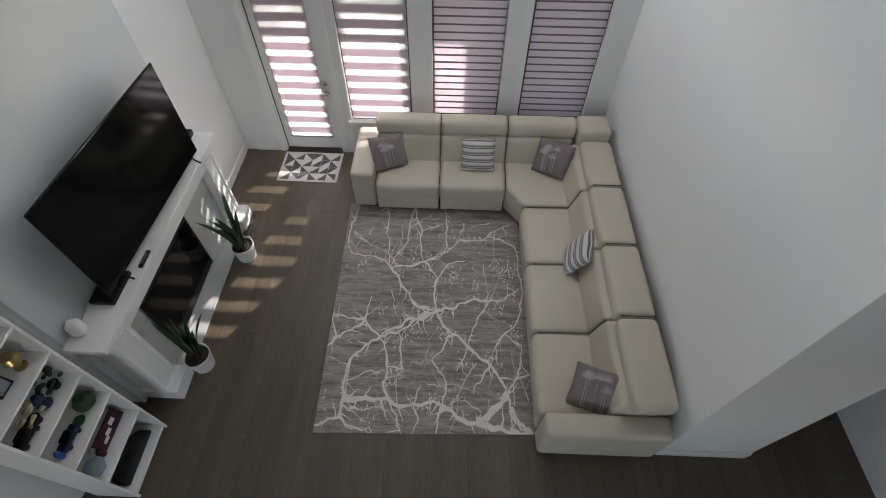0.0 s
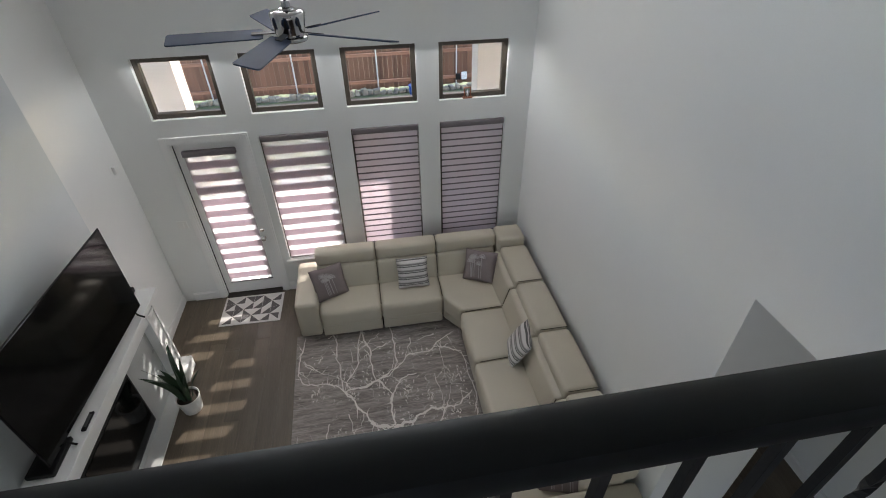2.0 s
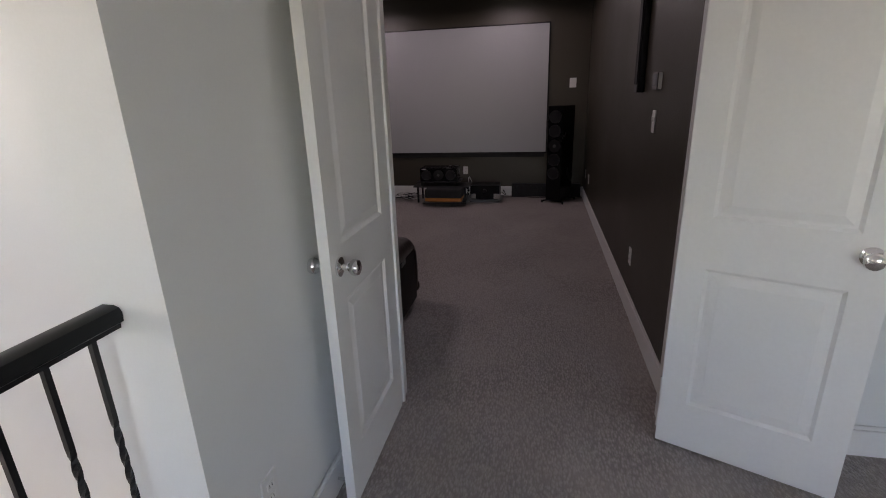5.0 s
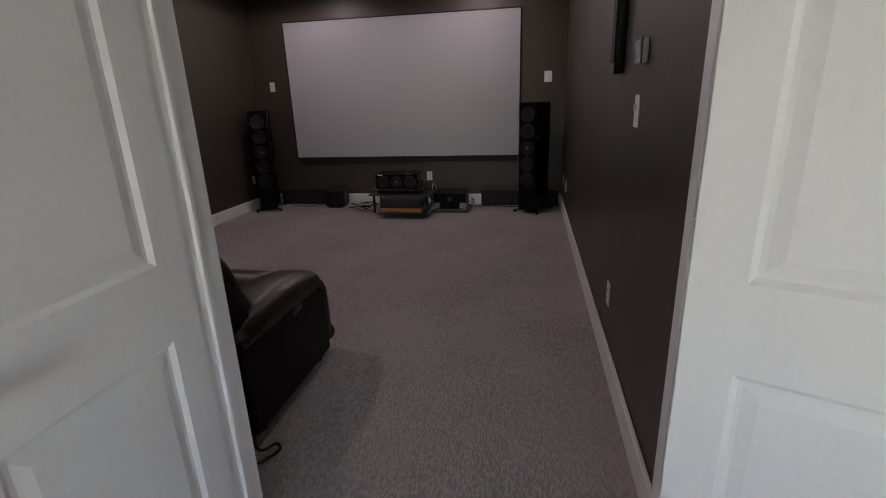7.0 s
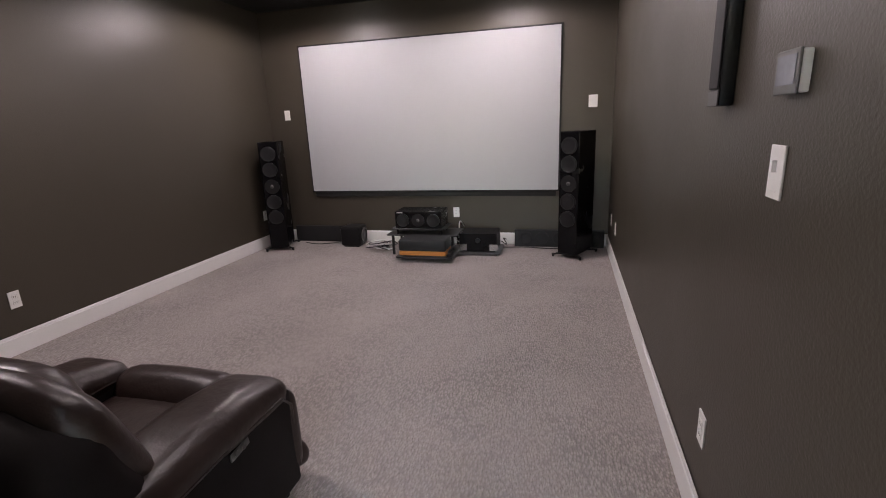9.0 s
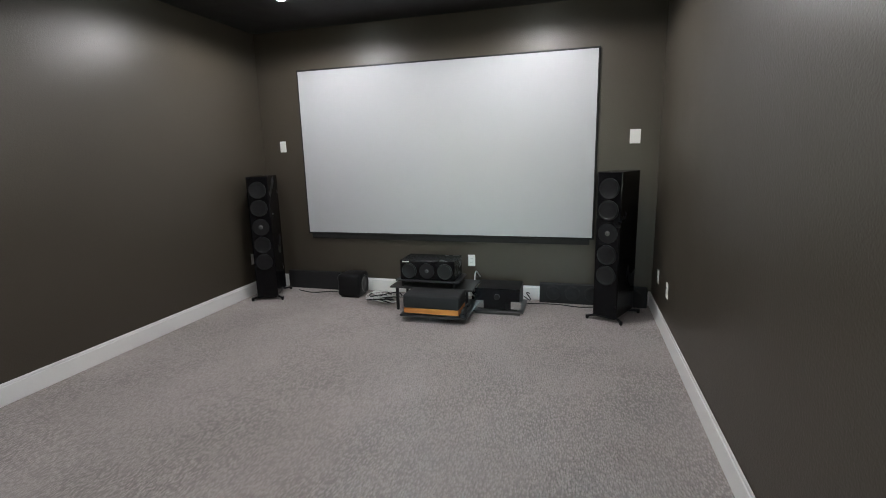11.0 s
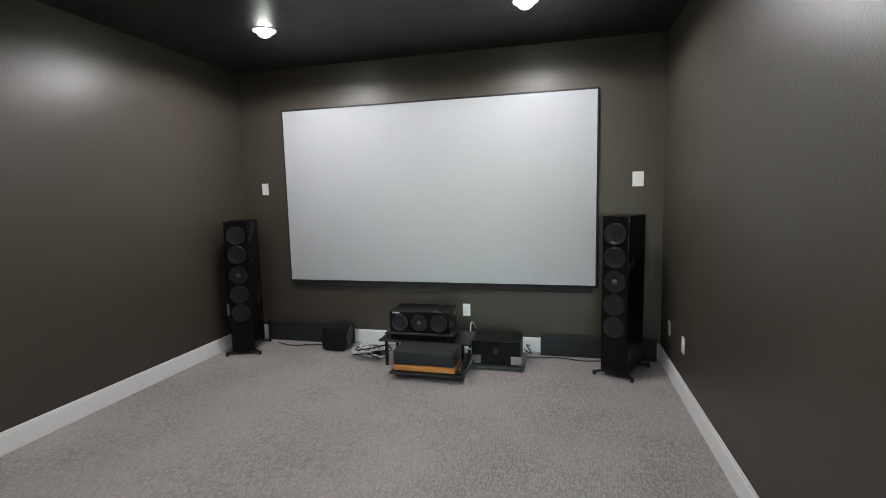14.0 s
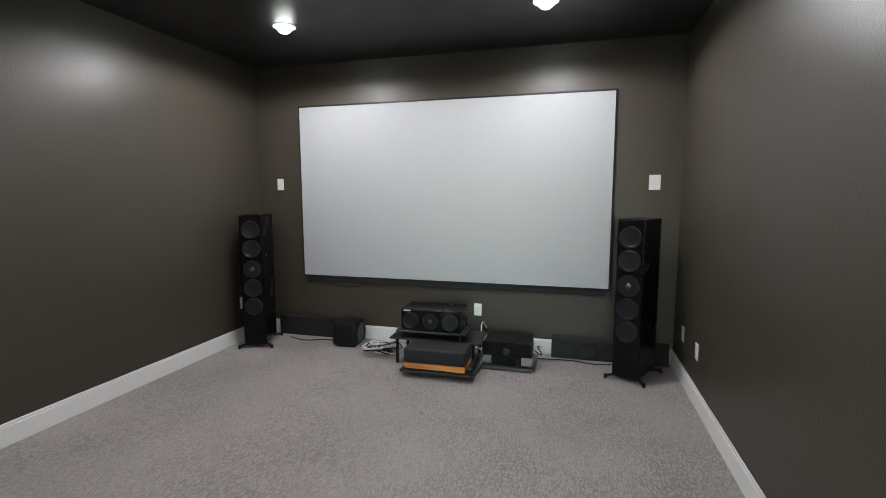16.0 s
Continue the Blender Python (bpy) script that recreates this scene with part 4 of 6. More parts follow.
for cluster in range(34):
    cu, cw = fleck_rnd.uniform(0.04, 0.96), fleck_rnd.uniform(0.03, 0.97)
    for i in range(fleck_rnd.randrange(8, 22)):
        u0, w0 = cu + fleck_rnd.gauss(0, 0.022), cw + fleck_rnd.gauss(0, 0.026)
        u0, w0 = min(0.99, max(0.01, u0)), min(0.99, max(0.01, w0))
        ang, L = fleck_rnd.gauss(1.57, 0.7), fleck_rnd.uniform(0.003, 0.022)
        vein(bm, (u0, w0), (u0 + L * math.cos(ang), w0 + L * math.sin(ang)), fleck_rnd.uniform(0.002, 0.005), 2)
tagged(part("fleck", bm, VEIN, rug), kind="stuff")
matt = thing("door_mat", (-1.36, 4.9, F), "white and grey triangle patterned mat before the door", "door mat")
MATW = mat("mat_white", (0.62, 0.60, 0.58), 0.9, grain=200, bump=0.2)
MATG = mat("mat_grey", (0.11, 0.10, 0.10), 0.9, grain=200, bump=0.2)
mm = pose(-1.36, 4.88, F, 0, 0, -1)
part("mat_base", box(-0.41, 0.41, -0.29, 0.29, 0, 0.009, 0.004, 1, mm), MATW, matt)
random.seed(7)
for i in range(6):
    for j in range(4):
        x, y, s, t = -0.38 + i * 0.1267, -0.26 + j * 0.13, 0.1225, 0.126
        c = [(x, y), (x + s, y), (x + s, y + t), (x, y + t)]
        k = (i + j) % 4 if random.random() < 0.75 else random.randrange(4)
        bm = bmesh.new()
        lo = [bm.verts.new(mm @ Vector((*c[(k + q) % 4], 0.0088))) for q in range(3)]
        hi = [bm.verts.new(mm @ Vector((*c[(k + q) % 4], 0.0112))) for q in range(3)]
        bm.faces.new(lo[::-1]), bm.faces.new(hi)
        for q in range(3):
            bm.faces.new((lo[q], lo[(q + 1) % 3], hi[(q + 1) % 3], hi[q]))
        part("triangle", bm, MATG, matt)
random.seed(1)

# fireplace surround
fp = thing("fireplace_mantel", (-2.1, 2.8, F), "white painted fireplace surround with a deep mantel shelf", "fireplace")
FX = -2.29
part("mantel_shelf", box(FX, -1.965, 1.50, 4.05, -2.145, -2.09, 0.006, 2), TRIM, fp)
part("bed_moulding", box(FX, -2.005, 1.55, 4.01, -2.185, -2.145, 0.012, 2), TRIM, fp)
part("frieze", box(FX, -2.05, 1.60, 3.95, -2.345, -2.185, 0.003, 1), TRIM, fp)
for a, b in ((1.62, 1.84), (3.74, 3.96)):
    part("leg", box(FX, -2.05, a, b, F + 0.17, -2.345, 0.003, 1), TRIM, fp)
    part("plinth", box(FX, -1.93, a - 0.03, b + 0.03, F, F + 0.17, 0.006, 2), TRIM, fp)
    bm = bmesh.new()
    add_box(bm, -2.05, -2.035, a + 0.0, a + 0.035, F + 0.17, -2.185, 0.004, 1)
    add_box(bm, -2.05, -2.035, b - 0.035, b, F + 0.17, -2.185, 0.004, 1)
    add_box(bm, -2.05, -2.035, a + 0.035, b - 0.035, -2.30, -2.265, 0.004, 1)
    part("leg_moulding", bm, TRIM, fp)
GREYT = mat("pale_grey_tile", (0.48, 0.49, 0.48), 0.3, var=0.06, scale=3)
part("tile_slip", box(FX, -2.135, 1.84, 3.74, F, -2.345), GREYT, fp, "pale grey tiled slip")
fi = part("firebox", box(-2.135, -2.11, 2.09, 3.15, F + 0.13, -2.43, 0.006, 1), BLACK, fp, "black electric fire with a dark glass front")
part("firebox_glass", box(-2.11, -2.105, 2.12, 3.12, F + 0.17, -2.47, 0.001, 1), SCREENB, fi, "dark glass")
part("hearth_tile", box(-2.135, -1.96, 1.87, 3.71, F, F + 0.015, 0.003, 1), GREYT, fp, "pale hearth strip")

# television on the mantel
tv = thing("television", (-2.1, 2.88, -2.09), "large flat black television standing on the mantel", "television")
TVM = pose(-2.05, 2.82, -2.09, 0, 0, -3.0)      # turned a little from the wall
part("panel", box(0, 0.012, -0.868, 0.868, 0.07, 1.035, 0.004, 1, TVM), SCREENB, tv, "dark glossy screen")
part("bezel", box(-0.006, 0.006, -0.875, 0.875, 0.06, 1.042, 0.004, 1, TVM), BLACK, tv)
part("rear_case", box(-0.055, -0.006, -0.68, 0.78, 0.09, 0.70, 0.015, 2, TVM), BLACK, tv)
for y in (-0.66, 0.75):
    part("foot", tube([TVM @ Vector(p) for p in ((-0.09, y, 0.005), (-0.02, y, 0.04), (0, y, 0.08), (0.02, y, 0.04), (0.075, y, 0.005))], 0.009, 8), BLACK, tv)
sb = thing("soundbar", (-2.17, 3.0, -2.09), "black soundbar behind the television", "soundbar")
part("body", box(-2.28, -2.17, 2.30, 4.02, -2.09, -2.025, 0.012, 2), BLACK, sb, smooth=True)
tb = thing("set_top_box", (-2.1, 2.0, -2.09), "flat black box on the mantel shelf", "set-top box")
part("body", box(-2.26, -2.06, 1.90, 2.215, -2.09, -2.045, 0.008, 2), BLACK, tb, smooth=True)
rc = thing("remote_control", (-2.04, 2.3, -2.09), "black remote control on the mantel shelf", "remote")
part("body", box(-2.03, -1.993, 2.27, 2.45, -2.09, -2.07, 0.006, 2), BLACK, rc, smooth=True)
part("button_pad", box(-2.025, -1.998, 2.30, 2.42, -2.07, -2.068), GREYM, rc, "grey buttons")
ws = thing("wireless_speaker", (-2.13, 1.62, -2.09), "small white speaker on the mantel end", "speaker")
bm = rbox(-0.05, 0.05, -0.05, 0.05, 0.0, 0.145, 0.03, pose(-2.215, 1.66, -2.09, 0, 0, 20))
part("body", bm, PLASTICW, ws, smooth=True)
part("cable", tube([(-2.25, 1.72, -2.085), (-2.272, 1.8, -2.084), (-2.275, 1.95, -2.084), (-2.272, 2.1, -2.08)], 0.004, 6), WHITECABLE, ws, "white cable")


def snake_plant(x, y, n, seed):
    rnd = random.Random(seed)
    p = thing("snake_plant", (x, y, F), "snake plant with upright dark leaves in a white pot", "plant", "plants by the fireplace")
    m = Matrix.Translation((x, y, F))
    pot = part("pot", lathe([(0.085, 0), (0.10, 0.004), (0.125, 0.20), (0.130, 0.215), (0.130, 0.232), (0.122, 0.232), (0.116, 0.20), (0.02, 0.195)], 32, m, True), POT, p, "white glazed pot", smooth=True)
    part("soil", lathe([(0.115, 0.205), (0.06, 0.214), (0.01, 0.212)], 20, m), SOIL, pot, "dark soil", smooth=True)
    for i in range(n):
        a = rnd.uniform(0, 6.28)
        r0 = rnd.uniform(0.01, 0.07)
        L, w = rnd.uniform(0.32, 0.72), rnd.uniform(0.022, 0.034)
        lean = rnd.uniform(0.04, 0.30)
        base = Vector((x + r0 * math.cos(a), y + r0 * math.sin(a), F + 0.2))
        turn = rnd.uniform(0, 3.14)
        bm = bmesh.new()
        rows = []
        for k in range(9):
            t = k / 8
            wid = w * (0.55 + 0.9 * t) * (1 - t ** 3) if t < 1 else 0.001
            c = base + Vector((math.cos(a) * lean * t * t * L * 1.5, math.sin(a) * lean * t * t * L * 1.5, L * t))
            tw = turn + t * 0.9
            side = Vector((math.cos(tw), math.sin(tw), 0))
            nrm = Vector((-math.sin(tw), math.cos(tw), 0))
            rows.append([bm.verts.new(c - side * wid), bm.verts.new(c - nrm * wid * 0.3), bm.verts.new(c + side * wid), bm.verts.new(c + nrm * 0.003 - nrm * wid * 0.12)])
        for p0, p1 in zip(rows, rows[1:]):
            for q in range(4):
                bm.faces.new((p0[q], p0[(q + 1) % 4], p1[(q + 1) % 4], p1[q]))
        part("leaf", bm, LEAF, p, smooth=True)
    return p


snake_plant(-1.80, 3.32, 17, 3)
snake_plant(-1.85, 1.95, 16, 8)


# cushions
def cushion(x, y, z, rx, rz, size, mt, label, motif):
    c = thing("throw_pillow", (x, y, z), label, "pillow", "pillows on the sofa")
    m = pose(x, y, z, rx, 0, rz)
    c.matrix_basis = PLACE[c] = m
    n, s = 14, size / 2
    bm = bmesh.new()
    grid = {}
    for f in (1, -1):
        for i in range(n + 1):
            for j in range(n + 1):
                u, v = i / n * 2 - 1, j / n * 2 - 1
                edge = abs(u) == 1 or abs(v) == 1
                if f == -1 and edge:
                    grid[f, i, j] = grid[1, i, j]
                    continue
                d = 0.0 if edge else f * 0.075 * ((1 - u ** 4) * (1 - v ** 4)) ** 0.6
                pinch = 1 - 0.07 * (1 - abs(u * v))
                grid[f, i, j] = bm.verts.new((u * s * pinch, d, v * s * pinch))
        for i in range(n):
            for j in range(n):
                q = [grid[f, i, j], grid[f, i + 1, j], grid[f, i + 1, j + 1], grid[f, i, j + 1]]
                bm.faces.new(q if f == -1 else q[::-1])
    # stripes and grain follow the cushion's own axes
    me = bpy.data.meshes.new("cover")
    bm.to_mesh(me)
    bm.free()
    for p in me.polygons:
        p.use_smooth = True
    me.materials.append(mt)
    cover = new("cover", me)
    cover.parent = c
    PLACE[cover] = m
    if motif:
        bm = bmesh.new()
        rnd = random.Random(int(x * 100))
        for st in range(6):
            bx = rnd.uniform(-0.12, 0.10)
            top = rnd.uniform(0.02, 0.15)
            for f in range(11):
                a = radians(-100 + f * 20)
                p0 = Vector((bx, -0.082, top))
                p1 = p0 + Vector((math.sin(a) * 0.05, 0.008, math.cos(a) * 0.055))
                add_tube(bm, [p0, (p0 + p1) / 2, p1], 0.0035, 5)
            add_tube(bm, [(bx + 0.02, -0.066, -0.15), (bx + 0.01, -0.082, -0.05), (bx, -0.083, top)], 0.003, 5)
        me = bpy.data.meshes.new("embroidery")
        bm.to_mesh(me)
        bm.free()
        me.materials.append(STITCH)
        e = new("embroidery", me)
        e.parent = c
        e["label"] = "pale embroidered flowers"
    return c


ML, SL = "mauve grey pillow with pale embroidered flowers on the sofa", "white and grey striped pillow on the sofa"
cushion(-0.184, 4.50, F + 0.645, -28, 20, 0.44, PILLOWM, ML, True)
cushion(0.917, 4.50, F + 0.645, -26, 0, 0.42, STRIPED, SL, False)
cushion(1.83, 4.46, F + 0.65, -26, -26, 0.44, PILLOWM, ML, True)
cushion(1.955, 3.06, F + 0.63, -28, -102, 0.42, STRIPED, SL, False)
cushion(1.905, 1.60, F + 0.60, -42, -18, 0.42, PILLOWM, ML, True)

# bookcase beside the chimney breast
bc = thing("bookcase", (-2.3, 1.08, F), "white open bookcase filled with small ornaments", "bookcase")
BX0, BX1, BY0, BY1, BZ1 = -2.36, -2.0, 0.725, 1.335, -0.95
SH = [F + 0.08, -2.84, -2.41, -2.03, -1.68, -1.33]
part("back_panel", box(BX0 - 0.02, BX0, BY0, BY1, F, BZ1), TRIM, bc)
for y in (BY0, BY1 - 0.02):
    part("side_panel", box(BX0, BX1, y, y + 0.02, F, BZ1, 0.002, 1), TRIM, bc)
for z in SH + [BZ1 - 0.02]:
    part("shelf", box(BX0, BX1 - 0.004, BY0 + 0.02, BY1 - 0.02, z - 0.02, z, 0.002, 1), TRIM, bc)
part("kick_board", box(BX1 - 0.05, BX1 - 0.03, BY0 + 0.02, BY1 - 0.02, F, F + 0.06), TRIM, bc)

# ceiling fan
FAN_TURN = 41
FANX, FANY, FANZ = 0.115, 3.05, 0.705
fan = thing("ceiling_fan", (FANX, FANY, CEIL), "chrome ceiling fan with five grey blades on a long rod", "ceiling fan")
fm = Matrix.Translation((FANX, FANY, 0))
part("canopy", lathe([(0.03, CEIL - 0.09), (0.07, CEIL - 0.05), (0.075, CEIL)], 24, fm), DKCHROME, fan, smooth=True)
part("rod", lathe([(0.012, FANZ + 0.1), (0.012, CEIL - 0.06)], 16, fm), RODM, fan, "dark nickel rod", smooth=True)
part("collar", lathe([(0.055, FANZ + 0.085), (0.05, FANZ + 0.10), (0.03, FANZ + 0.105), (0.028, FANZ + 0.14), (0.018, FANZ + 0.145)], 24, fm), DKCHROME, fan, smooth=True)
part("motor_housing", lathe([(0.085, FANZ - 0.052), (0.092, FANZ - 0.05), (0.096, FANZ - 0.035), (0.110, FANZ + 0.045), (0.113, FANZ + 0.062), (0.109, FANZ + 0.076), (0.096, FANZ + 0.086), (0.05, FANZ + 0.092)], 40, fm), DKCHROME, fan, "polished chrome motor housing", smooth=True)
part("bottom_plate", lathe([(0.02, FANZ - 0.098), (0.098, FANZ - 0.096), (0.106, FANZ - 0.088), (0.106, FANZ - 0.072), (0.098, FANZ - 0.066), (0.085, FANZ - 0.064), (0.082, FANZ - 0.052)], 40, fm), DKCHROME, fan, "polished chrome bottom plate", smooth=True)
part("light_cap", lathe([(0.01, FANZ - 0.108), (0.06, FANZ - 0.106), (0.085, FANZ - 0.098)], 28, fm), PLASTICW, fan, "white light cap", smooth=True)
for k in range(5):
    bmx = fm @ Matrix.Translation((0, 0, FANZ - 0.045)) @ Matrix.Rotation(radians(FAN_TURN + 72 * k), 4, "Z") @ Matrix.Rotation(radians(-13), 4, "X")
    bm = bmesh.new()
    add_box(bm, 0.17, 0.75, -0.065, 0.065, -0.004, 0.004)
    for v in bm.verts:
        if v.co.x > 0.5:
            v.co.y *= 1.12
    bmesh.ops.bevel(bm, geom=[e for e in bm.edges if abs(e.verts[0].co.z - e.verts[1].co.z) > 0.005], offset=0.02, segments=3, profile=0.5, affect="EDGES")
    bmesh.ops.transform(bm, matrix=bmx, verts=bm.verts)
    bl = part("blade", bm, BLADE, fan, "dark grey blade")
    part("blade_arm", box(0.09, 0.24, -0.02, 0.02, 0.004, 0.010, 0.002, 1, bmx), IRON, bl, "dark blade arm")

# ---- landing ----
RY, RZ = -0.153, 1.047
rail = thing("balcony_railing", (0, RY, 0.055), "black railing with twisted iron balusters along the landing", "railing")
prof = [(-0.019, -0.056), (0.019, -0.056), (0.020, -0.046), (0.029, -0.040), (0.031, -0.020), (0.026, -0.010), (0.014, -0.005), (-0.014, -0.005), (-0.026, -0.010), (-0.031, -0.020), (-0.029, -0.040), (-0.020, -0.046)]
bm = bmesh.new()
xs = [-2.5 + i * 0.2 for i in range(21)] + [1.66, 1.857]
rings = [[bm.verts.new((x, RY + a, RZ + b)) for a, b in prof] for x in xs]
for p0, p1 in zip(rings, rings[1:]):
    for i in range(12):
        bm.faces.new((p0[i], p1[i], p1[(i + 1) % 12], p0[(i + 1) % 12]))
bm.faces.new(rings[0]), bm.faces.new(rings[-1][::-1])
bmesh.ops.recalc_face_normals(bm, faces=bm.faces)
part("handrail", bm, BLACKP, rail, "black painted wooden handrail", smooth=True)


def bar_mesh(name, twisted):
    bm = bmesh.new()
    n, z0, z1, s = 60, 0.055, RZ - 0.052, 0.0057
    rings = []
    for i in range(n + 1):
        z = z0 + (z1 - z0) * i / n
        t = (z - 0.30) / 0.50
        ang = math.pi * 5 * min(1, max(0, t)) if twisted else 0
        rings.append([bm.verts.new((s * 1.414 * math.cos(ang + q * math.pi / 2 + math.pi / 4), s * 1.414 * math.sin(ang + q * math.pi / 2 + math.pi / 4), z)) for q in range(4)])
    for a, b in zip(rings, rings[1:]):
        for q in range(4):
            bm.faces.new((a[q], a[(q + 1) % 4], b[(q + 1) % 4], b[q]))
    me = bpy.data.meshes.new(name)
    bm.to_mesh(me)
    bm.free()
    me.materials.append(IRON)
    return me


plain, twist = bar_mesh("plain_bar", False), bar_mesh("twisted_bar", True)
kn = bmesh.new()
add_lathe(kn, [(0.008, -0.046), (0.013, -0.041), (0.013, -0.034), (0.010, -0.030), (0.020, -0.023), (0.020, -0.017), (0.013, -0.012), (0.028, -0.004), (0.028, 0.004), (0.013, 0.012), (0.020, 0.017), (0.020, 0.023), (0.010, 0.030), (0.013, 0.034), (0.013, 0.041), (0.008, 0.046)], 4, Matrix.Rotation(radians(45), 4, "Z"))
knuckle = bpy.data.meshes.new("knuckle")
kn.to_mesh(knuckle)
kn.free()
knuckle.materials.append(IRON)
sh = bmesh.new()
add_lathe(sh, [(0.020, 0.055), (0.020, 0.060), (0.015, 0.065), (0.009, 0.069)], 14)
shoe = bpy.data.meshes.new("shoe")
sh.to_mesh(shoe)
sh.free()
shoe.materials.append(IRON)
for k in range(-2, 40):
    bx = 1.606 - 0.098 * k
    if bx > 1.84:
        continue
    b = link("baluster", plain if k % 3 == 0 else twist, rail, "", Matrix.Translation((bx, RY, 0)))
    s = new("shoe", shoe)
    s.parent = b
    if k % 3 == 0:
        kk = new("knuckle", knuckle)
        kk.parent = b
        kk.matrix_basis = Matrix.Translation((0, 0, 0.597))

# cane plant in a white pot
cp = thing("cane_plant", (1.705, -0.311, 0), "cut-back cane plant in a white pot on the landing carpet", "plant")
m = Matrix.Translation((1.705, -0.311, 0))
pot = part("pot", lathe([(0.07, 0), (0.080, 0.004), (0.136, 0.245), (0.142, 0.255), (0.142, 0.272), (0.134, 0.272), (0.128, 0.262), (0.116, 0.190), (0.02, 0.186)], 36, m), POT, cp, "white glazed pot", smooth=True)
part("soil", lathe([(0.118, 0.196), (0.09, 0.204), (0.06, 0.201), (0.03, 0.208), (0.01, 0.209)], 28, m), SOIL, pot, "dark soil", smooth=True)
pts = [Vector((1.69 + 0.06 * t, -0.32 + 0.04 * t, 0.13 + 0.36 * t)) for t in (0, 0.2, 0.4, 0.6, 0.8, 1.0)]
cane = [pts[0].lerp(pts[-1], k / 24) for k in range(25)]
part("trunk", tube(cane, 0.0205, 14, [(1.05, 0.96, 0.99, 0.95, 1.02)[k % 5] + (0.07 if k in (9, 14, 17, 20, 22) else 0) for k in range(25)]), BARK, cp, "pale brown cane trunk", smooth=True)
part("cut_top", tube([pts[-1] - Vector((0, 0, 0.004)), pts[-1] + Vector((0.004, 0.003, 0.012)), pts[-1] + Vector((0.007, 0.006, 0.024))], 0.0225, 12, [1, 1.05, 0.75]), RUBBER, cp, "black sealed cut end", smooth=True)
part("side_bud", tube([cane[21], cane[21] + Vector((-0.018, 0.012, 0.004)), cane[21] + Vector((-0.027, 0.020, 0.012))], 0.009, 8, [1, 0.8, 1.1]), RUBBER, cp, "dark cut side shoot")
for k, a, w in ((20, 3.6, 0.006), (18, 4.4, 0.005), (17, 2.7, 0.007), (15, 3.9, 0.006), (13, 4.8, 0.005), (12, 3.1, 0.006), (10, 4.1, 0.006), (19, 5.3, 0.005)):
    out = Vector((math.cos(a), math.sin(a), 0))
    part("leaf_scar", tube([cane[k] + out * 0.017, cane[k] + out * 0.0225 + Vector((0, 0, 0.002)), cane[k] + out * 0.0235 + Vector((0, 0, 0.005))], w * 0.55, 7, [1.2, 1, 0.4]), RUBBER, cp, "dark leaf scar")


def long_leaf(base, a, L, w, rise, droop):
    bm = bmesh.new()
    rows = []
    for k in range(8):
        t = k / 7
        c = base + Vector((math.cos(a) * L * t, math.sin(a) * L * t, rise * t - droop * t * t))
        wid = w * math.sin(math.pi * min(1, 0.2 + 0.8 * t)) + 0.0008
        side = Vector((-math.sin(a), math.cos(a), 0))
        rows.append([bm.verts.new(c - side * wid), bm.verts.new(c - Vector((0, 0, wid * 0.35))), bm.verts.new(c + side * wid), bm.verts.new(c + Vector((0, 0, 0.001)))])
    for p0, p1 in zip(rows, rows[1:]):
        for q in range(4):
            bm.faces.new((p0[q], p0[(q + 1) % 4], p1[(q + 1) % 4], p1[q]))
    return bm


rnd = random.Random(4)
for i in range(9):
    a = i * 0.72 + rnd.uniform(-0.2, 0.2)
    part("leaf", long_leaf(Vector((1.70 + 0.03 * math.cos(a), -0.311 + 0.03 * math.sin(a), 0.205)), a, rnd.uniform(0.12, 0.21), rnd.uniform(0.004, 0.007), rnd.uniform(0.14, 0.24), rnd.uniform(0.10, 0.19)), LEAF2, cp, smooth=True)


# ---- plates ----
def plate(x, y, z, face, w, h, label, category, kind_of, name):
    """A wall plate that looks along face ('x-', 'y+', ...)."""
    rot = {"x-": -90, "y+": 180, "y-": 0, "x+": 90}[face]
    t = thing(name, (x, y, z), label, category)
    m = pose(x, y, z, 0, 0, rot)
    t.matrix_basis = PLACE[t] = m
    part("cover", box(-w / 2, w / 2, -0.006, 0, -h / 2, h / 2, 0.002, 2, m), PLASTICW, t)
    if kind_of == "outlet":
        for dz in (-0.02, 0.02):
            part("socket", box(-0.016, 0.016, -0.008, -0.005, dz - 0.014, dz + 0.014, 0.003, 2, m), PLASTICW, t)
            bm = bmesh.new()
            for dx in (-0.006, 0.006):
                add_box(bm, dx - 0.0012, dx + 0.0012, -0.0085, -0.0078, dz - 0.004, dz + 0.006, 0, 1, m)
            part("slots", bm, BLACK, t, "dark slots")
    elif kind_of == "switch":
        part("rocker", box(-0.017, 0.017, -0.011, -0.005, -0.034, 0.034, 0.002, 2, m), PLASTICW, t)
    elif kind_of == "dimmer":
        part("slider", box(-0.005, 0.005, -0.016, -0.005, 0.0, 0.028, 0.002, 2, m), PLASTICW, t)
        part("slot", box(-0.014, 0.014, -0.0072, -0.0055, -0.046, -0.042, 0, 1, m), PLASTICW, t)
    return t


OUT, OUTL = "outlet", "white wall outlet on the dark wall"
plate(4.33, TY0, 0.37, "y+", 0.072, 0.116, OUTL, OUT, "outlet", "wall_outlet")
plate(7.40, TY0, 0.375, "y+", 0.072, 0.116, OUTL, OUT, "outlet", "wall_outlet")
plate(7.84, TY0, 0.375, "y+", 0.072, 0.116, OUTL, OUT, "outlet", "wall_outlet")
plate(TX, 0.075, 0.378, "x-", 0.072, 0.116, OUTL, OUT, "outlet", "wall_outlet")
plate(7.82, TY1, 0.39, "y-", 0.072, 0.116, OUTL, OUT, "outlet", "wall_outlet")
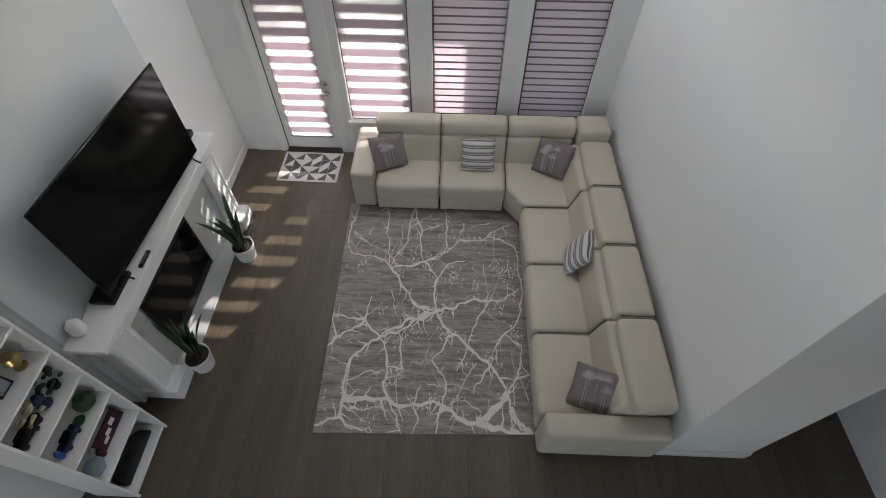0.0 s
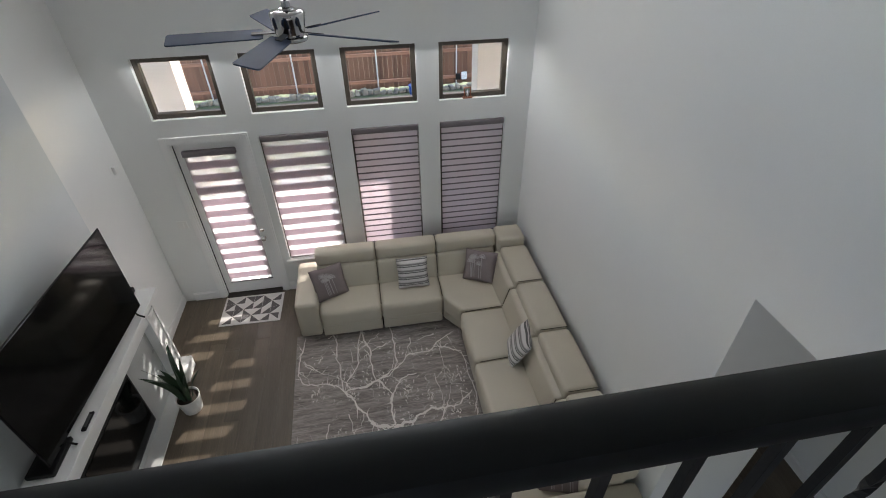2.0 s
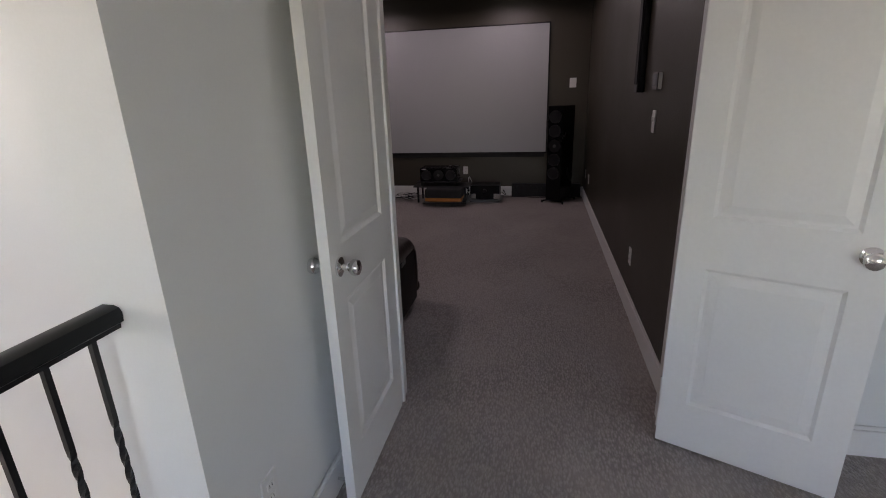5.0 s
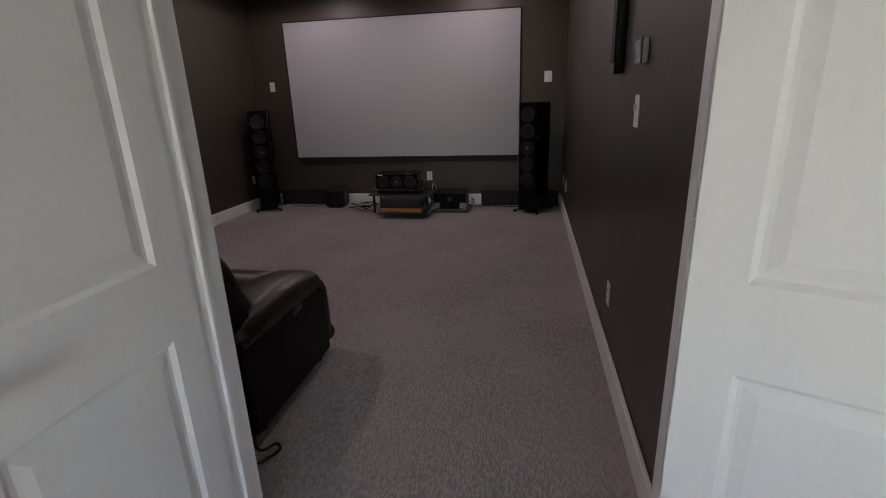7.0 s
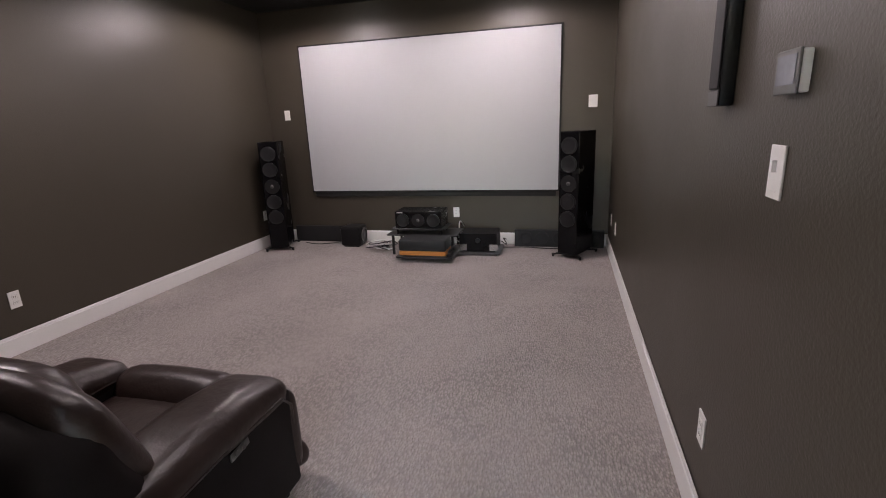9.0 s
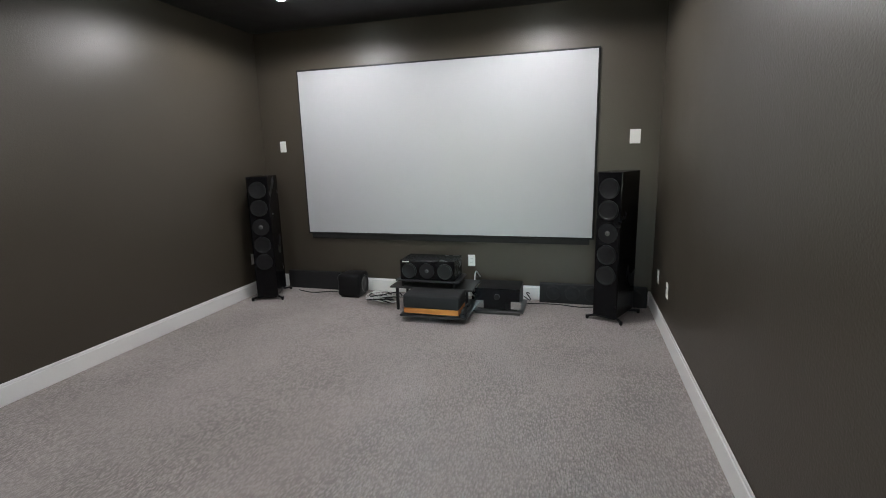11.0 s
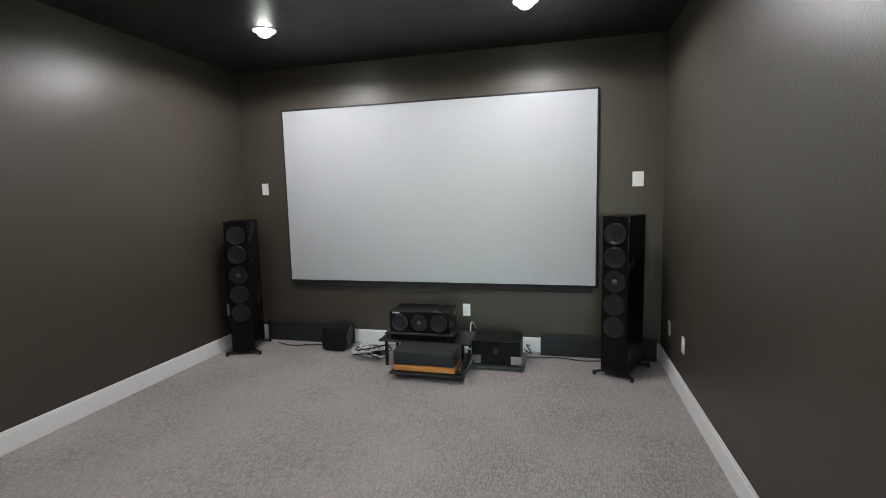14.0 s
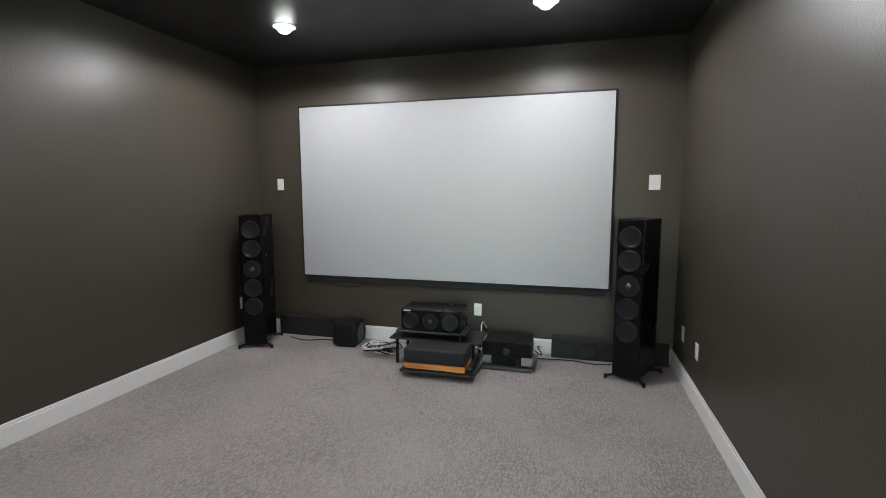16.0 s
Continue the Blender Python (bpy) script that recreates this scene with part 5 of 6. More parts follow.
plate(4.97, TY1, 0.37, "y-", 0.072, 0.116, OUTL, OUT, "outlet", "wall_outlet")
plate(TX, 2.17, 1.574, "x-", 0.072, 0.116, "blank white wall plate beside the screen", "wall plate", "", "wall_plate")
plate(TX, -1.43, 1.568, "x-", 0.09, 0.125, "blank white wall plate beside the screen", "wall plate", "", "wall_plate")
plate(4.02, TY0, 1.265, "y+", 0.076, 0.122, "white dimmer switch on the dark wall", "light switch", "dimmer", "dimmer_switch")
plate(2.07, -0.29, 0.37, "y-", 0.072, 0.116, "white wall outlet on the landing wall", OUT, "outlet", "wall_outlet")
plate(-1.97, YF, F + 1.3, "y-", 0.12, 0.116, "white light switch beside the back door", "light switch", "switch", "light_switch")
th = thing("thermostat", (3.98, TY0, 1.48), "square thermostat with a grey display on the dark wall", "thermostat")
part("case", box(3.925, 4.035, TY0, TY0 + 0.020, 1.435, 1.52, 0.004, 2), PLASTICW, th, smooth=True)
part("front", box(3.922, 4.038, TY0 + 0.020, TY0 + 0.026, 1.432, 1.523, 0.003, 2), GREYM, th, "dark grey front")
part("display", box(3.935, 4.025, TY0 + 0.026, TY0 + 0.0275, 1.452, 1.512), LCD, th, "grey display")
wspk = thing("wall_speaker", (4.35, TY0, 1.7), "slim black wall speaker hung upright", "speaker")
part("cabinet", box(4.38, 4.48, TY0, TY0 + 0.042, 1.42, 2.32, 0.008, 2), BLACK, wspk, smooth=True)
part("grille", box(4.385, 4.475, TY0 + 0.042, TY0 + 0.048, 1.47, 2.27, 0.004, 2), FELT, wspk, "dark cloth grille")
part("badge", box(4.38, 4.48, TY0 + 0.042, TY0 + 0.046, 1.42, 1.465, 0.002, 1), GREYM, wspk, "grey badge plate")
sen = thing("wall_sensor", (XL, 5.0, -1.1), "small white sensor high on the wall", "sensor")
part("body", box(XL, XL + 0.04, 4.97, 5.03, -1.15, -1.06, 0.01, 2), PLASTICW, sen, smooth=True)
ds = thing("door_stop", (2.45, -0.31, 0.06), "spring door stop on the baseboard", "door stop")
part("spring", tube([(2.45, -0.306, 0.06), (2.45, -0.33, 0.06), (2.45, -0.355, 0.058)], 0.006, 8), NICKEL, ds)
part("tip", tube([(2.45, -0.355, 0.058), (2.45, -0.368, 0.058)], 0.009, 10), PLASTICW, ds, "white rubber tip")

# ---- home theatre ----
scr = thing("projection_screen", (TX, 0.4, 0.65), "large white projection screen in a thin black frame on the wall", "projection screen")
SY0, SY1, SZ0, SZ1 = -1.092, 1.902, 0.645, 2.330
part("cloth", box(TX - 0.036, TX - 0.03, SY0, SY1, SZ0, SZ1), SCREENW, scr, "matte white cloth")
part("frame", box(TX - 0.03, TX, SY0 - 0.018, SY1 + 0.018, SZ0 - 0.018, SZ1 + 0.018, 0.003, 1), FRAMEB, scr, "black frame")
# the shadow below the screen, built as a black bar
part("screen_shadow", box(TX - 0.025, TX, SY0 + 0.02, SY1 - 0.02, SZ0 - 0.072, SZ0 - 0.02, 0.003, 1), FRAMEB, scr, "black bar drawn as the screen's shadow on the wall")


def driver(parent, m, r, phase=False, mt=CONE):
    d = part("driver", lathe([(r, -0.002), (r, 0.007), (r * 0.95, 0.0085), (r * 0.91, 0.008), (r * 0.88, 0.0105), (r * 0.83, 0.008), (r * 0.80, 0.005), (r * 0.60, 0.0022), (r * 0.36, 0.0015)] if not phase else [(r, -0.002), (r, 0.0005), (r * 0.9, 0.0015), (r * 0.75, 0.003), (r * 0.26, 0.0005)], 28, m), mt, parent, smooth=True)
    part("centre_cap", lathe([(r * 0.36, 0.0015), (r * 0.20, 0.003), (0.002, 0.0035)] if not phase else [(r * 0.26, 0.0005), (r * 0.23, 0.004), (r * 0.10, 0.008), (0.002, 0.009)], 20, m), GREYM if phase else mt, d, "grey metal centre cap" if phase else "", smooth=True)


def tower(x, y, rz):
    t = thing("tower_speaker", (x, y, 0), "tall black floor-standing speaker with five round drivers", "speaker", "tower speakers")
    m = pose(x, y, 0, 0, 0, rz)
    t.matrix_basis = PLACE[t] = m
    part("cabinet", box(-0.19, 0.19, -0.105, 0.105, 0.045, 1.28, 0.006, 2, m), GLOSS, t, "glossy black cabinet")
    part("baffle", box(-0.196, -0.19, -0.099, 0.099, 0.05, 1.275, 0.003, 1, m), GLOSS, t, "glossy black front")
    for z, ph in ((1.145, 0), (0.965, 0), (0.772, 1), (0.590, 0), (0.412, 0)):
        driver(t, m @ Matrix.Translation((-0.197, 0, z)) @ Matrix.Rotation(radians(-90), 4, "Y"), 0.084, ph)
    part("base_plate", box(-0.18, 0.18, -0.09, 0.09, 0.028, 0.045, 0.004, 1, m), BLACK, t)
    for sx in (-1, 1):
        for sy in (-1, 1):
            f = part("outrigger", tube([m @ Vector((sx * 0.12, sy * 0.06, 0.034)), m @ Vector((sx * 0.17, sy * 0.12, 0.030)), m @ Vector((sx * 0.20, sy * 0.15, 0.026))], 0.011, 8), BLACK, t)
            part("spike", lathe([(0.006, 0), (0.014, 0.008), (0.014, 0.036)], 10, m @ Matrix.Translation((sx * 0.20, sy * 0.15, 0))), BLACK, f)
    return t


tower(7.80, 2.20, 21)
tower(7.83, -1.285, -26)

rack = thing("equipment_rack", (7.5, 0.28, 0), "low black rack with a dark covered box and orange wood edge", "rack")
part("lower_shelf", box(7.30, 7.86, -0.065, 0.545, 0.05, 0.068, 0.004, 1), RACKM, rack, "black shelf")
part("middle_shelf", box(7.58, 7.96, -0.06, 0.74, 0.222, 0.238, 0.004, 1), RACKM, rack, "black shelf")
part("top_shelf", box(7.58, 7.92, 0.07, 0.68, 0.292, 0.306, 0.004, 1), RACKM, rack, "black shelf")
for x, y in ((7.62, 0.0), (7.62, 0.68), (7.9, 0.0), (7.9, 0.68)):
    part("post", box(x - 0.012, x + 0.012, y - 0.012, y + 0.012, 0.0, 0.222), BLACK, rack)
for x, y in ((7.62, 0.12), (7.62, 0.62), (7.86, 0.12), (7.86, 0.62)):
    part("post", box(x - 0.01, x + 0.01, y - 0.01, y + 0.01, 0.238, 0.292), BLACK, rack)
tt = thing("turntable", (7.45, 0.33, 0.07), "turntable with an orange wood plinth under a dark dust cover", "turntable")
part("plinth", box(7.31, 7.56, 0.005, 0.505, 0.082, 0.128, 0.003, 1), ORANGE, tt, "orange wood plinth")
part("dust_cover", rbox(7.305, 7.57, 0.0, 0.51, 0.128, 0.25, 0.02), FELT, tt, "dark dust cover", smooth=True)
part("feet", box(7.34, 7.54, 0.035, 0.475, 0.068, 0.082), RUBBER, tt)
ps = thing("power_strip", (7.36, -0.03, 0.068), "black power strip with plugs on the lower rack shelf", "power strip")
part("body", box(7.31, 7.44, -0.058, -0.008, 0.068, 0.10, 0.006, 2), BLACK, ps)
for x in (7.335, 7.375, 7.415):
    part("plug", rbox(x - 0.014, x + 0.014, -0.050, -0.016, 0.10, 0.135, 0.006), RUBBER, ps, smooth=True)
    part("cord", tube([(x, -0.033, 0.13), (x + 0.03, -0.05, 0.17), (x + 0.10, -0.055, 0.15), (7.56, -0.04, 0.09)], 0.004, 6), RUBBER, ps)
cs = thing("centre_speaker", (7.72, 0.41, 0.315), "wide glossy black centre speaker on the rack", "speaker")
part("cabinet", box(7.60, 7.90, 0.11, 0.635, 0.306, 0.492, 0.006, 2), GLOSS, cs)
for y, ph in ((0.545, 0), (0.373, 1), (0.20, 0)):
    driver(cs, Matrix.Translation((7.598, y, 0.395)) @ Matrix.Rotation(radians(-90), 4, "Y"), 0.072, ph, DKCONE)
part("badge", box(7.597, 7.60, 0.545, 0.61, 0.474, 0.484), PLASTICW, cs, "pale badge")
sub = thing("subwoofer", (7.98, 1.32, 0), "small black cube subwoofer on the carpet", "subwoofer")
part("cabinet", rbox(7.86, 8.11, 1.20, 1.45, 0.012, 0.245, 0.03), BLACK, sub, smooth=True)
driver(sub, Matrix.Translation((7.985, 1.199, 0.13)) @ Matrix.Rotation(radians(90), 4, "X"), 0.095)
part("feet", box(7.89, 8.08, 1.23, 1.42, 0, 0.012), RUBBER, sub)
amp = thing("power_amplifier", (7.82, -0.28, 0), "black amplifier with silver corners on a glass plate", "amplifier")
part("case", box(7.68, 8.0, -0.47, -0.07, 0.05, 0.235, 0.008, 2), BLACK, amp)
part("front", box(7.672, 7.68, -0.475, -0.065, 0.05, 0.24, 0.003, 1), GLOSS, amp, "glossy front")
part("volume_knob", lathe([(0.026, 0), (0.026, 0.018), (0.022, 0.022)], 20, Matrix.Translation((7.672, -0.27, 0.165)) @ Matrix.Rotation(radians(-90), 4, "Y")), CONE, amp, "round knob", smooth=True)
for y in (-0.44, -0.10):
    part("corner_plate", box(7.668, 7.672, y - 0.045, y + 0.045, 0.052, 0.125, 0.001, 1), NICKEL, amp, "silver corner plate")
part("glass_plate", box(7.64, 8.04, -0.51, -0.03, 0.022, 0.034, 0.002, 1), GREYM, amp, "grey glass base plate")
part("feet", box(7.70, 7.98, -0.45, -0.09, 0.034, 0.05), RUBBER, amp)
part("plate_feet", box(7.66, 8.0, -0.48, -0.06, 0, 0.022), GREYM, amp)
# low black panels and grilles along the wall
ac = thing("black_panel", (8.14, 1.8, 0), "long low black panel leaning on the baseboard", "panel")
part("board", box(8.12, 8.165, 1.50, 2.20, 0, 0.20, 0.004, 1), FELT, ac)
gr = thing("sound_panel", (8.14, -1.1, 0), "low dark grille box with round drivers along the wall", "speaker")
part("cabinet", box(8.10, 8.165, -1.60, -0.62, 0, 0.19, 0.004, 1), FELT, gr)
for y in (-0.75, -0.93, -1.11, -1.30, -1.48):
    driver(gr, Matrix.Translation((8.098, y, 0.10)) @ Matrix.Rotation(radians(-90), 4, "Y"), 0.075, False, FELT)
for y0, y1, lab in ((0.72, 1.19, "plain white low-voltage wall plate"), (-0.61, -0.47, "plain white low-voltage wall plate")):
    w = thing("wall_plate", (TX - 0.02, y0, 0.0), lab + " above the carpet", "wall plate")
    part("cover", box(TX - 0.028, TX - 0.017, y0, y1, 0.01, 0.128, 0.003, 1), PLASTICW, w)


def cable(name, pts, r, mt, label):
    """A loose cable along a smooth line through the points."""
    cu = bpy.data.curves.new(name, "CURVE")
    cu.dimensions, cu.bevel_depth, cu.bevel_resolution, cu.resolution_u = "3D", r, 2, 6
    sp = cu.splines.new("BEZIER")
    sp.bezier_points.add(len(pts) - 1)
    for b, p in zip(sp.bezier_points, pts):
        b.co, b.handle_left_type, b.handle_right_type = p, "AUTO", "AUTO"
    cu.materials.append(mt)
    return tagged(new(name, cu), label, "cable")


rnd = random.Random(2)
for k in range(4):
    pts = [(7.95, 1.0, 0.05)] + [(7.80 + 0.10 * math.cos(i * 1.3 + k), 0.90 + 0.13 * math.sin(i * 1.7 + k * 2) + rnd.uniform(-0.06, 0.06), 0.012 + 0.012 * k + rnd.uniform(0, 0.05)) for i in range(9)] + [(7.86, 0.72, 0.05)]
    cable("loose_cable", pts, 0.006, WHITECABLE if k % 2 else BLACK, "coiled cable lying on the carpet")
for k in range(3):
    pts = [(8.15, -0.02 - 0.02 * k, 0.22 - 0.05 * k), (8.02, 0.0, 0.30 - 0.06 * k), (7.9, -0.02 + 0.02 * k, 0.14), (7.86, -0.03, 0.10 + 0.03 * k), (7.84, 0.05, 0.2)]
    cable("loose_cable", pts, 0.006, WHITECABLE if k != 1 else BLACK, "cable hanging behind the rack")
cable("loose_cable", [(8.15, -0.52, 0.07), (8.05, -0.50, 0.10), (8.0, -0.54, 0.05), (7.98, -0.48, 0.09)], 0.005, BLACK, "thin black cable at the wall plate")
cable("loose_cable", [(8.0, 2.0, 0.012), (7.95, 1.8, 0.010), (8.02, 1.6, 0.010), (8.0, 1.46, 0.012)], 0.005, BLACK, "black cable on the carpet")
cable("loose_cable", [(8.02, -1.16, 0.012), (7.99, -1.0, 0.010), (8.03, -0.8, 0.010), (8.0, -0.5, 0.012)], 0.005, BLACK, "black cable on the carpet")

# recliner
CX0, CX1, CY0, CY1 = 3.46, 4.23, -0.18, 0.84
ch_ = thing("recliner", (3.8, 0.3, 0), "dark brown leather power recliner facing the screen", "armchair")


def cpart(name, bm, mt=BROWNL, label=""):
    return part(name, bm, mt, ch_, label, smooth=True)


def arm(y0, y1, near):
    """A padded arm: sloping rounded top over a flat side panel."""
    bm = rbox(CX0 + 0.0, CX1 - 0.03, y0 + 0.002, y1 - 0.002, 0.385, 0.53, 0.065, puff=0.012)
    for v in bm.verts:
        t = (v.co.x - CX0) / (CX1 - CX0)
        v.co.z += 0.035 * math.sin(math.pi * min(1, max(0, t))) - 0.03 * t + 0.006 * noise.noise(v.co * 9)
        v.co.y += 0.005 * noise.noise(v.co * 7)
    a = cpart("arm_pad", bm)
    cpart("arm_side", rbox(CX0 - 0.02, CX1 - 0.05, y0, y1, 0.05, 0.462, 0.022), BROWNS, "plain leather side panel")
    cpart("arm_front", rbox(CX1 - 0.10, CX1 - 0.01, y0 + 0.0, y1 - 0.0, 0.10, 0.44, 0.04, puff=0.01))
    bm = tube([(CX0 - 0.01, y0 + 0.002, 0.448), (CX0 + 0.4, y0 - 0.003, 0.462), (CX1 - 0.12, y0 - 0.003, 0.452), (CX1 - 0.07, y0 - 0.002, 0.40), (CX1 - 0.06, y0 + 0.0, 0.12)], 0.006, 8)
    cpart("piping", bm)


arm(CY0, CY0 + 0.27, True)
arm(CY1 - 0.27, CY1, False)
for ry_ in (CY0 + 0.0, CY1 - 0.25):
    cpart("front_roll", rbox(CX1 - 0.06, CX1 + 0.035, ry_, ry_ + 0.25, 0.075, 0.185, 0.045, puff=0.008))
cpart("seat", rbox(CX0 + 0.12, CX1 - 0.06, CY0 + 0.235, CY1 - 0.235, 0.18, 0.40, 0.06, puff=0.03))
cpart("footrest_roll", rbox(CX1 - 0.16, CX1 + 0.02, CY0 + 0.235, CY1 - 0.235, 0.31, 0.48, 0.075, puff=0.015))
cpart("footrest", rbox(CX1 - 0.06, CX1 + 0.01, CY0 + 0.24, CY1 - 0.24, 0.08, 0.34, 0.03, puff=0.01))
bk = pose(CX0 + 0.16, 0, 0.352, 0, -20, 0)


def shoulders(bm, drop=0.15):
    """Rounds the upper corners of a back off towards the arms."""
    mid, half = (CY0 + CY1) / 2, (CY1 - CY0) / 2
    for v in bm.verts:
        k = max(0.0, abs(v.co.y - mid) / half - 0.30) / 0.70
        v.co.z -= drop * k * k * max(0.0, min(1.0, (v.co.z - 0.42) / 0.3))
        v.co.x += 0.06 * k * k
    return bm


cpart("back_shell", shoulders(rbox(-0.16, 0.05, CY0 + 0.06, CY1 - 0.06, -0.16, 0.50, 0.07, bk, puff=0.03)), BROWNS, "plain black leather back shell")
bm = shoulders(rbox(-0.03, 0.10, CY0 + 0.085, CY1 - 0.085, 0.0, 0.53, 0.06, bk, puff=0.03))
for v in bm.verts:
    v.co += Vector((0.010, 0.004, 0.006)) * noise.noise(v.co * 6)
cpart("backrest", bm)
cpart("lumbar_pad", rbox(0.04, 0.18, CY0 + 0.25, CY1 - 0.25, 0.03, 0.34, 0.065, bk, puff=0.02))
cpart("head_pad", shoulders(rbox(0.0, 0.14, CY0 + 0.20, CY1 - 0.20, 0.30, 0.515, 0.065, bk, puff=0.02)))
cpart("rear_panel", rbox(-0.185, -0.15, CY0 + 0.14, CY1 - 0.14, -0.29, 0.30, 0.015, bk), BROWNS, "plain rear panel")
cpart("base_frame", box(CX0 + 0.06, CX1 - 0.1, CY0 + 0.04, CY1 - 0.04, 0.025, 0.2), BLACK, "black base")
for x in (CX0 + 0.1, CX1 - 0.1):
    for y in (CY0 + 0.06, CY1 - 0.06):
        cpart("foot", lathe([(0.02, 0), (0.02, 0.05)], 10, Matrix.Translation((x, y, 0))), BLACK)
pm = pose(3.865, CY0 - 0.001, 0.425, 0, 0, 0)
sw = cpart("control_panel", box(-0.045, 0.045, -0.006, 0, -0.014, 0.014, 0.003, 2, pm @ Matrix.Rotation(radians(-6), 4, "Y")), GREYM, "silver control panel")
for dx in (-0.02, 0.015):
    part("button", lathe([(0.010, 0), (0.010, 0.004)], 14, pm @ Matrix.Translation((dx, -0.006, 0)) @ Matrix.Rotation(radians(90), 4, "X")), GREYM, sw)
cable("loose_cable", [(3.50, -0.10, 0.10), (3.44, -0.16, 0.06), (3.40, -0.20, 0.03), (3.46, -0.25, 0.012), (3.38, -0.24, 0.010), (3.30, -0.16, 0.012)], 0.006, BLACK, "black power cord under the recliner")

# downlights
for lx, ly in LAMPS:
    d = thing("downlight", (lx, ly, CEIL), "round recessed ceiling downlight, lit", "downlight", "theatre downlights")
    m = Matrix.Translation((lx, ly, CEIL))
    part("trim_ring", lathe([(0.062, -0.004), (0.085, -0.006), (0.088, 0.0)], 28, m, False), PLASTICW, d, "white trim ring", smooth=True)
    part("lens", lathe([(0.004, -0.052), (0.03, -0.046), (0.050, -0.028), (0.058, -0.004)], 28, m, False), LAMPGLOW, d, "glowing lens")

# ---- small ornaments ----
def ornament(name, y, shelf, label, category, build, x=-2.13):
    y -= 0.03
    t = thing(name, (x, y, SH[shelf]), label, category)
    build(t, Matrix.Translation((x, y, SH[shelf])))
    return t


def turned(*prof, mt):
    return lambda t, m: part("body", lathe(prof, 20, m), mt, t, smooth=True)


def frame_build(t, m):
    part("frame", box(-0.012, 0.012, -0.06, 0.06, 0, 0.15, 0.003, 1, m @ Matrix.Rotation(radians(-14), 4, "Y")), BLACK, t)
    part("picture", box(0.012, 0.0135, -0.045, 0.045, 0.015, 0.135, 0, 1, m @ Matrix.Rotation(radians(-14), 4, "Y")), LCD, t, "grey picture")


def clock_build(t, m):
    part("base", lathe([(0.04, 0), (0.04, 0.012), (0.012, 0.02), (0.012, 0.05)], 20, m), BRASS, t, smooth=True)
    part("globe", lathe([(0.006, 0.045), (0.04, 0.06), (0.055, 0.10), (0.04, 0.14), (0.006, 0.155)], 20, m), BRASS, t, "brass ball", smooth=True)


def bush_build(mt):
    def build(t, m):
        rn = random.Random(5)
        part("pot", lathe([(0.03, 0), (0.04, 0.05), (0.036, 0.05)], 16, m), BLACK, t)
        for i in range(14):
            c = m @ Vector((rn.uniform(-0.05, 0.05), rn.uniform(-0.08, 0.08), rn.uniform(0.05, 0.17)))
            bm = bmesh.new()
            bmesh.ops.create_icosphere(bm, subdivisions=1, radius=rn.uniform(0.014, 0.026), matrix=Matrix.Translation(c) @ Matrix.Diagonal((1, 1.2, 0.6, 1)))
            part("leaf_clump", bm, mt, t)
    return build


def book_build(t, m):
    mm_ = m @ Matrix.Rotation(radians(-18), 4, "Y")
    part("cover", box(-0.012, 0.012, -0.16, 0.16, 0, 0.13, 0.003, 1, mm_), DKRED, t)
    bm = bmesh.new()
    for a, b, c, d in ((-0.11, -0.05, 0.03, 0.06), (-0.05, 0.01, 0.045, 0.08), (0.03, 0.09, 0.06, 0.10)):
        add_box(bm, 0.012, 0.0145, a, b, c, d, 0.001, 1, mm_)
    part("motif", bm, PLASTICW, t, "white motif")


def car_build(mt):
    def build(t, m):
        part("body", rbox(-0.04, 0.04, -0.10, 0.10, 0.015, 0.055, 0.015, m), mt, t, smooth=True)
        part("cabin", rbox(-0.032, 0.032, -0.05, 0.05, 0.05, 0.085, 0.014, m), GLOSS, t, smooth=True)
        for sx in (-0.036, 0.036):
            for sy in (-0.06, 0.06):
                part("wheel", lathe([(0.018, -0.006), (0.018, 0.006)], 14, m @ Matrix.Translation((sx, sy, 0.018)) @ Matrix.Rotation(radians(90), 4, "Y")), RUBBER, t)
    return build


def bag_build(t, m):
    bm = bmesh.new()
    out = [(-0.24, 0.0), (0.23, 0.0), (0.23, 0.03), (0.10, 0.19), (0.0, 0.26), (-0.20, 0.30)]
    f = [bm.verts.new(m @ Vector((0.06, y, z))) for y, z in out]
    b = [bm.verts.new(m @ Vector((-0.06, y, z))) for y, z in out]
    bm.faces.new(f), bm.faces.new(b[::-1])
    for i in range(6):
        bm.faces.new((f[i], b[i], b[(i + 1) % 6], f[(i + 1) % 6]))
    bmesh.ops.recalc_face_normals(bm, faces=bm.faces)
    bmesh.ops.bevel(bm, geom=list(bm.edges), offset=0.02, segments=3, profile=0.5, affect="EDGES")
    part("body", bm, BLACK, t, smooth=True)
    part("handle", tube([m @ Vector((0, -0.16, 0.28)), m @ Vector((0, -0.10, 0.33)), m @ Vector((0, -0.03, 0.26))], 0.01, 8), BLACK, t)


ornament("carry_bag", 1.06, 0, "black bag standing on the bottom shelf", "bag", bag_build)
ornament("picture_book", 1.16, 1, "dark red book with a white motif on the shelf", "book", book_build)
ornament("glass_bowl", 0.87, 1, "pale blue glass bowl on the shelf", "bowl", turned((0.03, 0), (0.07, 0.02), (0.085, 0.06), (0.078, 0.065), mt=CERAM))
ornament("small_vase", 0.98, 1, "dark red vase on the shelf", "vase", turned((0.02, 0), (0.035, 0.03), (0.03, 0.07), (0.014, 0.09), (0.018, 0.10), mt=DKRED))
ornament("ornamental_pot", 1.24, 2, "dark green glazed pot on the shelf", "pot", turned((0.04, 0), (0.075, 0.04), (0.075, 0.08), (0.04, 0.12), (0.045, 0.13), mt=GREEN))
